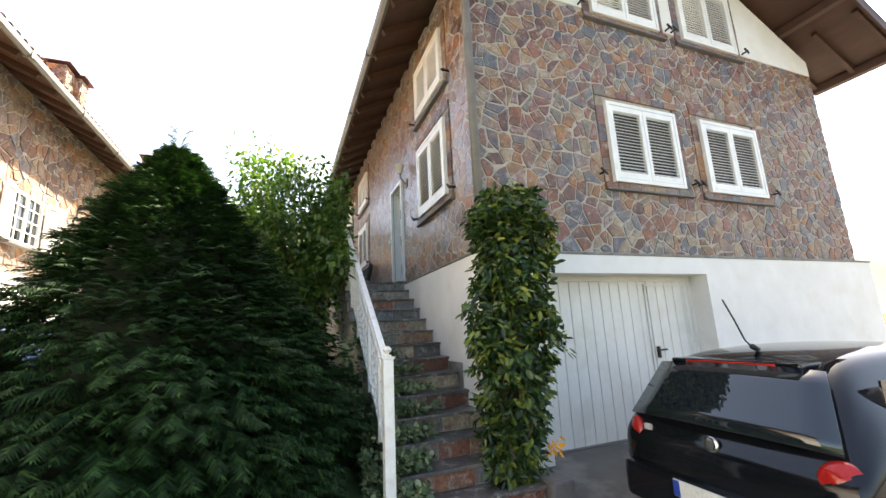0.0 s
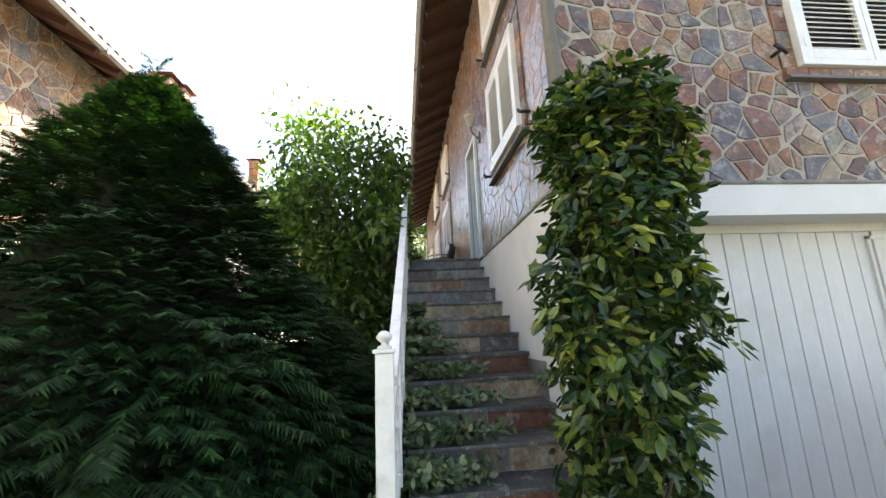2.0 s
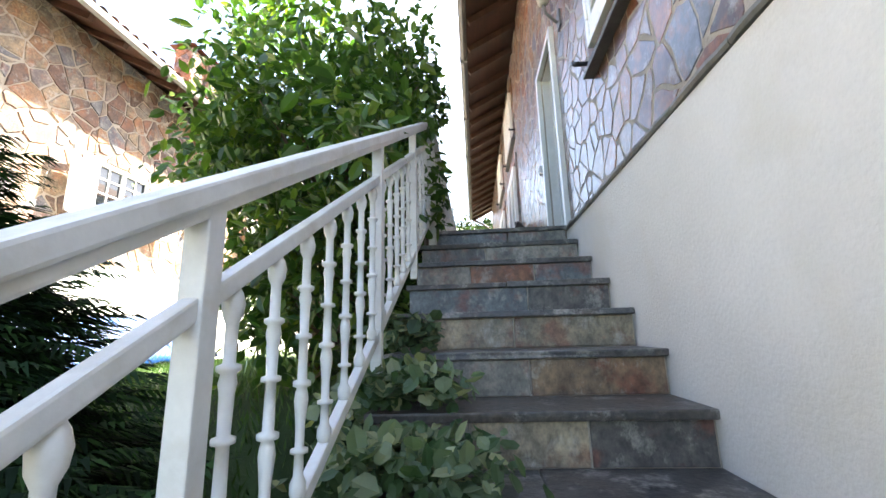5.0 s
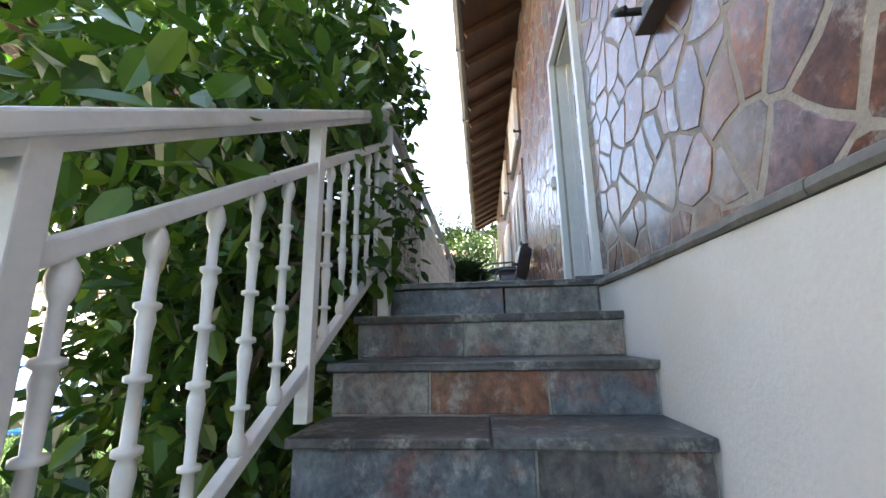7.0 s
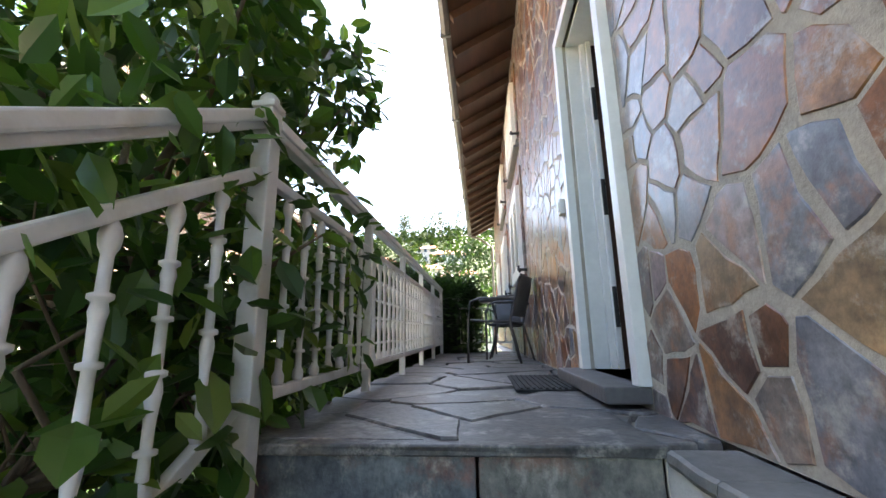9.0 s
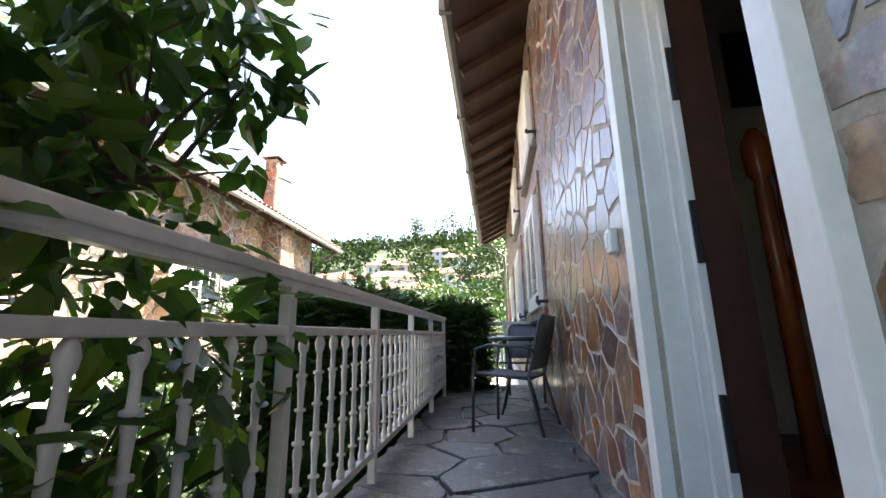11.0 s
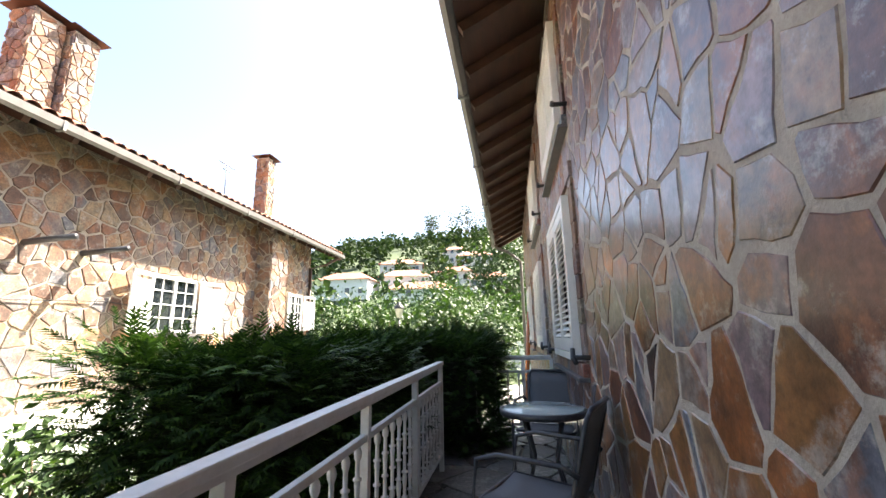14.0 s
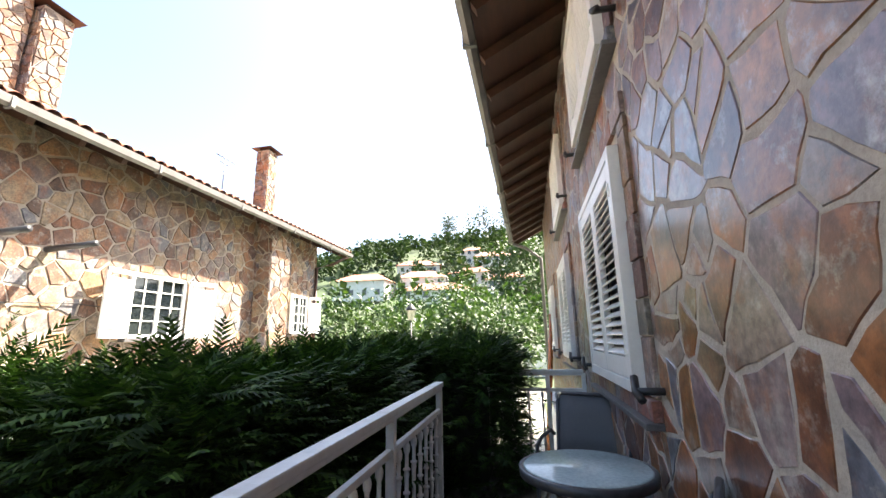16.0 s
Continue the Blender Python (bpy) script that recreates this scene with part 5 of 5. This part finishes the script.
def broad_tree(name, centre, radii, base, clumps, leaves, size, mat, label, category, seed, spread=0.22, trunk=0.07, simple=True, reach=None):
    """A trunk, limbs to every clump and many leaves gathered in clumps, with gaps between them."""
    rng = np.random.default_rng(seed)
    root = tagged(empty(name, base), label, category)
    c, R, b0 = np.array(centre), np.array(radii), np.array(base)
    u = unit(rng, clumps)
    heads = c + u * R * (0.45 + 0.55 * rng.random((clumps, 1)) ** 0.6)
    ends = []
    fork = c + np.array([0, 0, -0.55 * R[2]])
    for h in heads[:min(clumps, 34)]:
        k = fork + (h - fork) * 0.3 + rng.normal(size=3) * 0.1 * R
        ends.append((tuple(k - b0), tuple(h - b0)))
    limbs(root, (0, 0, 0), [(tuple(fork - b0), tuple(fork - b0 + np.array([0, 0, .2])))], trunk, seed=seed)
    limbs(root, tuple(fork - b0), ends, trunk * 0.55, seed=seed + 1)
    which = rng.integers(0, clumps, leaves)
    off = rng.normal(size=(leaves, 3)) * spread * R.mean()
    pos = heads[which] + off
    if reach:
        ok = (pos[:, 0] < reach[0]) & (pos[:, 1] < reach[1])
        pos, off, leaves = pos[ok], off[ok], int(ok.sum())
    d = off / (np.linalg.norm(off, axis=1, keepdims=True) + 1e-6) * 0.5 + unit(rng, leaves) * 0.7 + np.array([0, 0, -0.25])
    nrm = unit(rng, leaves) * 0.7 + np.array([0, 0, 1.0])
    ln = size * (0.6 + 0.8 * rng.random(leaves))
    leaf_cloud("leaves", pos - b0, d, nrm, ln, ln * 0.55, mat, root, simple=simple)
    return root


broad_tree("lemon_tree", (-1.95, 3.35, 3.35), (1.05, 1.15, 1.5), (-2.1, 3.3, 1.2), 75, 15000, 0.092, "lemon", "lemon tree with glossy yellow-green leaves beside the railing", "tree", 21, spread=0.15, simple=False, reach=(-0.98, 4.05))
broad_tree("lemon_bough", (-1.30, 3.72, 3.78), (0.34, 0.42, 0.36), (-1.7, 3.5, 3.0), 14, 620, 0.10, "lemon", "leafy lemon bough leaning over the railing", "branch", 22, spread=0.2, trunk=0.02, simple=False, reach=(-0.93, 3.93))
broad_tree("lemon_bough", (-1.22, 2.6, 2.75), (0.18, 1.3, 0.5), (-1.6, 2.7, 1.9), 14, 420, 0.115, "lemon", "lemon leaves pushing through the white railing", "branch", 23, spread=0.16, trunk=0.015, simple=False, reach=(-0.98, 4.1))


broad_tree("lemon_bough", (-1.8, 3.0, 2.0), (0.5, 0.75, 0.7), (-2.0, 3.1, 1.3), 20, 1700, 0.105, "lemon", "low dense lemon foliage beside the stair", "branch", 24, spread=0.22, trunk=0.02, simple=False, reach=(-1.1, 4.1))


def umbrella_shrub():
    rng = np.random.default_rng(31)
    base = np.array((0.10, -0.38, 0.02))
    root = tagged(empty("umbrella_shrub", tuple(base)), "tall glossy umbrella shrub with pale new leaves at the house corner", "shrub")
    heads, ends = [], []
    for i in range(1050):
        z = 0.12 + 2.85 * rng.random() ** 0.85
        r = (0.43 + 0.04 * z / 2.35 if z < 2.35 else 0.48 * math.sqrt(max(0.05, 1 - ((z - 2.35) / 0.68) ** 2))) * (0.92 + 0.12 * math.sin(z * 4.1 + 2.5)) * math.sqrt(0.35 + 0.65 * rng.random())
        a = rng.random() * math.tau
        r *= 1.0 + 0.16 * math.sin(a * 3 + z * 6.5) + 0.10 * math.sin(a * 5 - z * 11)
        r *= 0.72 if z < 0.5 else (0.86 if z < 1.3 else 1.0)
        heads.append((r * math.cos(a) + 0.13 * (z - 1.3) / 1.6, r * math.sin(a) * 0.78, z))
    heads = np.array(heads)
    for h in heads[::7]:
        ends.append((( h[0] * .25, h[1] * .25, max(.1, h[2] - .55)), tuple(h * np.array([.9, .9, .97]))))
    limbs(root, (0, 0, 0), ends, 0.028, seed=4)
    n = len(heads)
    k = 9
    pos = np.repeat(heads, k, 0)
    outw = np.repeat(heads * np.array([1, 1, 0]), k, 0)
    outw /= np.linalg.norm(outw, axis=1, keepdims=True) + 1e-6
    ang = np.tile(np.arange(k) * math.tau / k, n) + np.repeat(rng.random(n) * 6, k)
    side = np.cross(outw, [0, 0, 1.0])
    upv = np.array([0, 0, 1.0]) * 0.8 + outw * 0.6 + np.repeat(rng.normal(size=(n, 3)) * 0.55, k, 0)
    side = np.cross(outw, upv)
    side /= np.linalg.norm(side, axis=1, keepdims=True) + 1e-6
    front = np.cross(side, upv)
    d = side * np.cos(ang)[:, None] + front * np.sin(ang)[:, None] + outw * 0.12 + np.array([0, 0, -0.12]) + rng.normal(size=(n * k, 3)) * 0.15
    ln = 0.098 * (0.6 + 0.6 * rng.random(n * k))
    ok = (pos[:, 0] + base[0] > -0.44) & (pos[:, 1] + base[1] > -0.98)
    pos, d, upv, ln = pos[ok], d[ok], upv[ok], ln[ok]
    m = len(pos)
    leaf_cloud("leaves", pos + d * 0.02 + rng.normal(size=(m, 3)) * 0.02, d, upv + rng.normal(size=(m, 3)) * 0.2, ln, ln * 0.5, "shrub", root, 0.2)
    p = np.array((0.24, -0.20, 0.42)) + rng.normal(size=(26, 3)) * 0.035
    leaf_cloud("flower", p, unit(rng, 26), unit(rng, 26), np.full(26, .07), np.full(26, .03), "flower", root)
    return root


umbrella_shrub()


def conifer(name, base, top, radius, count, size, mat, label, seed):
    rng = np.random.default_rng(seed)
    b0 = np.array(base)
    H = top - base[2]
    root = tagged(empty(name, base), label, "tree")
    t = rng.random(count) ** 1.25
    a = rng.random(count) * math.tau
    tier = np.modf(t * 13 + 0.35 * np.sin(a * 3 + 1) + 0.2 * np.sin(a * 7) + 5)[0]
    lump = 1.06 - 0.26 * tier + 0.08 * np.sin(a * 3 + 1) + 0.07 * np.sin(a * 9 + t * 21)
    prof = np.minimum(1.0, 1.2 * (1 - t) ** 0.88 + 0.02) * np.minimum(1, 0.85 + t * 2.0)
    r = radius * prof * lump * (0.72 + 0.28 * rng.random(count) ** 0.5)
    pos = np.stack([r * np.cos(a), r * np.sin(a), 0.1 + t * H * 0.96], 1)
    out = np.stack([np.cos(a) + rng.normal(size=count) * .22, np.sin(a) + rng.normal(size=count) * .22, 0.12 + 0.9 * t ** 2 + rng.normal(size=count) * .14], 1)
    s = size * (0.6 + 0.8 * rng.random(count)) * (1 - 0.5 * t)
    tip = 60
    q = rng.random(tip) * math.tau
    pos = np.concatenate([pos, np.stack([0.02 * np.cos(q), 0.02 * np.sin(q), H * (0.88 + 0.2 * rng.random(tip))], 1)])
    out = np.concatenate([out, np.stack([np.cos(q), np.sin(q), np.full(tip, 1.3)], 1)])
    s = np.concatenate([s, np.full(tip, size * 0.5)])
    spray_cloud("sprays", pos, out, s, mat, root, seed)
    n = 14
    # added solid cone, coloured as the dark between the sprays, closes see-through gaps
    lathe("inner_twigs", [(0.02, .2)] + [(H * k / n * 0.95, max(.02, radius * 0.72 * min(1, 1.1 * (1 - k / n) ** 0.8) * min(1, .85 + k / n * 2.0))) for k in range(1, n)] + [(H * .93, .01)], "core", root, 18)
    tubes("trunk", [[(0, 0, -0.2), (0, 0, H * .6), (0.03, 0, H)]], 0.09, "bark", root, 8, 0.008)
    return root


conifer("cypress_tree", (-3.06, 0.5, 0.1), 3.42, 1.62, 17000, 0.29, "conifer", "broad dark green cypress with feathery drooping sprays", 41)
conifer("cypress_tree", (-4.7, 0.1, 0.2), 1.45, 1.1, 3200, 0.34, "conifer", "smaller dark green cypress beside the first", 42)


def hedge(name, x0, x1, y0, y1, z0, z1, count, seed, label):
    rng = np.random.default_rng(seed)
    root = tagged(empty(name, ((x0 + x1) / 2, (y0 + y1) / 2, z0)), label, "hedge")
    c = np.array(((x0 + x1) / 2, (y0 + y1) / 2, z0))
    w, d, h = x1 - x0, y1 - y0, z1 - z0
    # added solid block whose dark colour stands for the hedge's shaded inside
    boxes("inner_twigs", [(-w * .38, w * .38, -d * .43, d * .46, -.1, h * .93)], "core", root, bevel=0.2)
    face = rng.random(count)
    u, v = rng.random(count), rng.random(count)
    pos, out = np.zeros((count, 3)), np.zeros((count, 3))
    for lo, hi, kind in ((0, .40, 'r'), (.40, .48, 'l'), (.48, .76, 't'), (.76, .96, 'n'), (.96, 1.01, 'f')):
        k = (face >= lo) & (face < hi)
        if kind in 'rl':
            s = 1 if kind == 'r' else -1
            pos[k] = np.stack([s * w * (.34 + .10 * rng.random(k.sum())), (u[k] - .5) * d, v[k] * h], 1)
            out[k] = (s, 0, .35)
        elif kind == 't':
            pos[k] = np.stack([(u[k] - .5) * w * .9, (v[k] - .5) * d, h * (.86 + .10 * rng.random(k.sum()))], 1)
            out[k] = (0.45, -0.1, 0.75)
        else:
            s = -1 if kind == 'n' else 1
            pos[k] = np.stack([(u[k] - .5) * w * .9, s * d * (.38 + .11 * rng.random(k.sum())), v[k] * h], 1)
            out[k] = (0.1, s, .3)
    bulge = np.array([noise.noise(Vector((p[0] * 1.3 + seed, p[1] * 1.6, p[2] * 1.4))) for p in pos.tolist()])
    out += rng.normal(size=(count, 3)) * 0.4
    pos += out * (0.10 + 0.22 * bulge[:, None])
    spray_cloud("sprays", pos, out, 0.20 * (0.5 + 0.9 * rng.random(count)), "hedge", root, seed, 15, 0.2, 0.04)
    return root


hedge("cypress_hedge", -3.0, -1.45, 6.3, 9.6, 1.25, 3.52, 18000, 51, "clipped dark green cypress hedge behind the railing")
hedge("cypress_hedge", -2.2, -0.62, 8.75, 10.4, 1.25, 3.55, 6000, 52, "dark cypress hedge closing the terrace end")
broad_tree("garden_bush", (-4.4, 7.2, 2.15), (0.6, 0.8, 0.75), (-4.4, 7.2, 1.28), 20, 2000, 0.11, "tree", "low green bush by the fence", "bush", 25)

# ivy on the stair
rng2 = np.random.default_rng(61)
ivy = tagged(empty("ivy", (-1.0, 0.4, 0.2)), "variegated ivy spilling over the stair's edge", "ivy")
n = 5600
yy = -0.75 + 2.5 * rng2.random(n)
spread = 0.14 + 0.46 * np.clip(1 - np.abs(yy - 0.55) / 1.15, 0, 1) * rng2.random(n)
k = np.floor((yy - (NOSE - 13 * GOING)) / GOING) + 1
zz = np.clip(k, 0, 14) * RISE + 0.03 + 0.14 * rng2.random(n) * (1 - spread)
pos = np.stack([-1.13 + spread * rng2.random(n) * 1.5, yy, zz], 1)
m = rng2.random(n) < 0.35
pos[m, 0] = -1.16 - 0.18 * rng2.random(m.sum())
pos[m, 2] *= rng2.random(m.sum())
leaf_cloud("leaves", pos - np.array((-1.0, .4, .2)), unit(rng2, n) + np.array([.3, -.4, .1]), unit(rng2, n) * .5 + np.array([.2, -.4, .8]), 0.055 * (0.5 + rng2.random(n)), 0.05 * (0.5 + rng2.random(n)), "ivy", ivy)
tubes("stem", [[(-.12, -1.1, 0), (-.1, -.3, .4), (-.08, .5, .9), (-.1, 1.2, 1.3)]], 0.012, "bark", ivy, 6)

# grass
n = 16000
gx, gy = -5.8 + 4.5 * NR.random(n), 1.2 + 5.5 * NR.random(n)
gp = np.stack([gx, gy, [land(a, b) - 0.01 for a, b in zip(gx, gy)]], 1)
tagged(leaf_cloud("grass", gp, np.stack([NR.normal(size=n) * .4, NR.normal(size=n) * .4, np.ones(n)], 1), unit(NR, n), 0.05 + 0.06 * NR.random(n), np.full(n, .012), "blade", simple=True),
       "short green lawn grass", "grass", kind="stuff")

# ---- behind the houses ----
broad_tree("garden_tree", (-2.3, 24, 3.4), (2.4, 2.0, 2.6), (-2.3, 24, 1.3), 40, 6000, 0.24, "tree", "round leafy green garden tree", "tree", 71, spread=0.24)
broad_tree("garden_tree", (-5.2, 22, 2.8), (2.3, 2.0, 2.4), (-5.2, 22, 1.3), 38, 5200, 0.24, "tree", "leafy green garden tree", "tree", 72, spread=0.24)
broad_tree("garden_tree", (-9.0, 25, 3.0), (2.6, 2.0, 2.7), (-9.0, 25, 1.3), 38, 5200, 0.26, "tree", "leafy pale green garden tree", "tree", 73, spread=0.24)
broad_tree("garden_tree", (-5.5, 36, 4.4), (2.6, 2.4, 3.4), (-5.5, 36, 1.5), 36, 4200, 0.34, "tree", "taller leafy green tree", "tree", 74, spread=0.25)
broad_tree("garden_tree", (2.0, 44, 4.2), (6.5, 3, 4.0), (2.0, 44, 1.8), 50, 5200, 0.42, "hedge", "dark row of trees behind the road", "tree", 75, spread=0.22)
broad_tree("garden_tree", (-11.0, 46, 4.0), (7.5, 3, 4.0), (-11.0, 46, 1.8), 50, 5200, 0.42, "hedge", "dark row of trees behind the gardens", "tree", 76, spread=0.22)
broad_tree("garden_tree", (-0.5, 72, 14.0), (5.0, 4, 6.0), (-0.5, 72, 7.5), 44, 4200, 0.6, "tree", "large round tree on the hillside", "tree", 77, spread=0.22)
lantern = tagged(empty("street_lamp", (-4.6, 19.5, 1.3)), "old-style street lantern on a thin post", "street lamp")
tubes("post", [[(0, 0, 0), (0, 0, 3.1)]], 0.05, "iron", lantern, 10, 0.03)
lathe("lantern", [(3.1, .06), (3.13, .11), (3.45, .17), (3.47, .2), (3.55, .16), (3.66, .05), (3.7, .02)], "lamp_glass", lantern, 6)
lathe("hood", [(3.462, .215), (3.48, .22), (3.57, .16), (3.68, .05), (3.73, .02)], "iron", lantern, 6)


def cottage(x, y, w, d, h, turn, wall):
    """A far house with windows, door and a hipped tile roof."""
    z = hill(x, y) - 0.6
    root = tagged(empty("house", (x, y, z)), "small hillside house with a red tile roof", "house", "hillside houses")
    root.rotation_euler = (0, 0, radians(turn))
    boxes("walls", [(-w / 2, w / 2, -d / 2, d / 2, 0, h)], wall, root)
    o = 0.5
    vs = [(-w / 2 - o, -d / 2 - o, h), (w / 2 + o, -d / 2 - o, h), (w / 2 + o, d / 2 + o, h), (-w / 2 - o, d / 2 + o, h), (-w / 4, 0, h + d * .26), (w / 4, 0, h + d * .26)]
    obj("roof", vs, [(3, 2, 1, 0), (0, 1, 5, 4), (1, 2, 5), (2, 3, 4, 5), (3, 0, 4)], "roof_red", root)
    for i in range(4):
        for zz in ((1.2, 3.9) if h > 4.5 else (1.4,)):
            boxes("window", [(-w / 2 + (i + .5) * w / 4 - .5, -w / 2 + (i + .5) * w / 4 + .5, -d / 2 - .04, -d / 2 + .02, zz, zz + 1.2)], "carglass", root)
    return root


for args in ((-24, 96, 11, 8, 3.6, 8, "render"), (-13, 100, 9, 7, 3.4, -6, "render"), (-31, 118, 12, 8, 3.2, 12, "render"), (-18, 84, 14, 7, 2.8, 3, "render"), (-9, 112, 9, 7, 5.2, 5, "render"),
             (-4, 92, 8, 6, 3.0, -10, "render"), (10, 84, 10, 8, 5.0, 5, "inside"), (-16, 128, 8, 6, 5, 0, "render"), (-36, 90, 12, 8, 4.5, 0, "render")):
    cottage(*args)
tagged(boxes("greenhouse", [(-21, -14, 58, 60, 2.6, 5.0)], "tarp"), "turquoise garden screen among the trees", "screen")
cot = cottage(27, 17, 9, 12, 5.2, 0, "render")
cot.location.z = -0.6
broad_tree("garden_tree", (17, 9, 1.6), (2.2, 2.5, 1.7), (17, 9, 0), 24, 2600, 0.24, "hedge", "dark hedge tree beyond the house", "tree", 78)

tagged(tubes("plank", [[(-0.16, 14.0, 1.32), (0.11, 14.08, 4.2)]], 0.05, "varnish", None, 4), "orange-brown timber plank leaning on the house wall", "plank")

# woods on the hill
n_tree = 1300
tx = NR.uniform(-190, 150, n_tree)
ty = 60 + 190 * NR.random(n_tree) ** 0.7
keep = (ty > 118) | (NR.random(n_tree) < 0.55)
tx, ty = tx[keep], ty[keep]
per = 46
P, D, Nn, L = [], [], [], []
for a, b in zip(tx, ty):
    hh = 4 + 5 * NR.random()
    zc = hill(a, b)
    q = unit(NR, per) * np.array([hh * .34, hh * .34, hh * .5]) * (0.5 + 0.5 * NR.random((per, 1)))
    P.append(q + np.array([a, b, zc + hh * .5]))
    L.append(np.full(per, hh * 0.22))
P, L = np.concatenate(P), np.concatenate(L)
tagged(leaf_cloud("woodland", P, unit(NR, len(P)), unit(NR, len(P)) * .6 + np.array([0, 0, 1.0]), L, L * 0.8, "wood_far", simple=True), "wooded hillside of mixed green trees", "woodland", kind="stuff")
P, L, stems = [], [], []
for i in range(26):
    a, b = NR.uniform(-52, 6), NR.uniform(214, 236)
    zc, hh = hill(a, b), NR.uniform(13, 22)
    stems.append([(a, b, zc - 1), (a + NR.normal() * .4, b, zc + hh)])
    m = 60
    q = np.stack([NR.normal(size=m) * 1.5, NR.normal(size=m) * 1.5, NR.uniform(hh * .5, hh, m)], 1)
    P.append(q + np.array([a, b, zc]))
    L.append(np.full(m, 1.2))
ridge = tagged(empty("ridge_trees", (0, 0, 0)), "tall thin trees on the hill's ridge", "trees")
tagged(tubes("trunk", stems, 0.22, "bark", ridge, 5, 0.06), kind="stuff")
P, L = np.concatenate(P), np.concatenate(L)
leaf_cloud("crown", P, unit(NR, len(P)), unit(NR, len(P)), L, L * .6, "wood_far", ridge, simple=True)

# ---- stone cladding and paving, piece by piece ----
def rects(hs, x0, z0, grow=0.006):
    return [(a - x0 - grow, b - x0 + grow, c - z0 - grow, d - z0 + grow) for a, b, c, d in hs]


lay(crazy(16.0 - FRONT, 6.75 - FLOOR, 0.15, 0.22, 0.018, rects(side_holes, FRONT, FLOOR), 5, jitter=0.62, wander=0.015), 0.0028,
    lambda u, v, k: (FACE - k, u + FRONT, v + FLOOR + 0.004), "side", wall_side, "stone", lambda u, v: 1.6 < u < 6.8 and v < 2.3, tilt=0.012, edge=0.003, flip=True)
lay(crazy(7.72, 6.26 - FLOOR, 0.175, 0.17, 0.02, rects(front_holes, 0.13, FLOOR), 6), 0.009,
    lambda u, v, k: (u + 0.13, FRONT - k, v + FLOOR + 0.004), "stone", wall_front, "stone", lambda u, v: u < 3.6 and v < 2.7, tilt=0.03, edge=0.005)
lay(crazy(1.26, 6.45, 0.40, 0.46, 0.02, [], 8), 0.028, lambda u, v, k: (u - 1.115, v + 3.08, FLOOR - 0.028 + k), "paving", terrace, "flag", lambda u, v: True, tilt=0.006, edge=0.006)
lay(crazy(4.35, 0.70, 0.3, 0.2, 0.02, [], 12), 0.02, lambda u, v, k: (u + 3.66, -0.025 - k, v - 0.29), "stone", plinth, "base_stone", lambda u, v: True)
nholes = [(yc - w / 2 - .02, yc + w / 2 + .02, z - .05, z + h + .02) for yc, z, w, h in ((11.2, 3.82, 1.15, 1.1), (15.85, 3.95, .85, 1.08), (6.35, 3.62, 1.1, 1.05))] + [(13.85, 14.65, 2, 7)]
lay(crazy(15.8, 4.0, 0.27, 0.25, 0.025, rects(nholes, 1.0, 2.72), 9), 0.015, lambda u, v, k: (NX + k, u + 1.0, v + 2.74), "far_stone", nb, "stone", lambda u, v: 6.5 < u < 12 and v < 3.0)
pier = bpy.data.objects["wall_neighbour_pier"]
lay(crazy(0.8, 3.95, 0.26, 0.24, 0.025, [], 10), 0.02, lambda u, v, k: (NX + 0.42 + k, u + 13.85, v + 2.74), "far_stone", pier, "stone", lambda u, v: True)
lay(crazy(0.42, 3.95, 0.24, 0.24, 0.025, [], 11), 0.02, lambda u, v, k: (NX + u, 13.85 - k, v + 2.74), "far_stone", pier, "stone", lambda u, v: False)
path_bed = tagged(boxes("pavement_path", [(-1.3, -0.02, 10.6, 21.4, 1.1, 1.325)], "mortar"), "pale crazy paving path behind the terrace", "path", kind="structure")
lay(crazy(1.26, 10.7, 0.34, 0.40, 0.05, [], 14), 0.02, lambda u, v, k: (u - 1.29, v + 10.65, 1.325 + k), "patio", path_bed, "flag", lambda u, v: True)
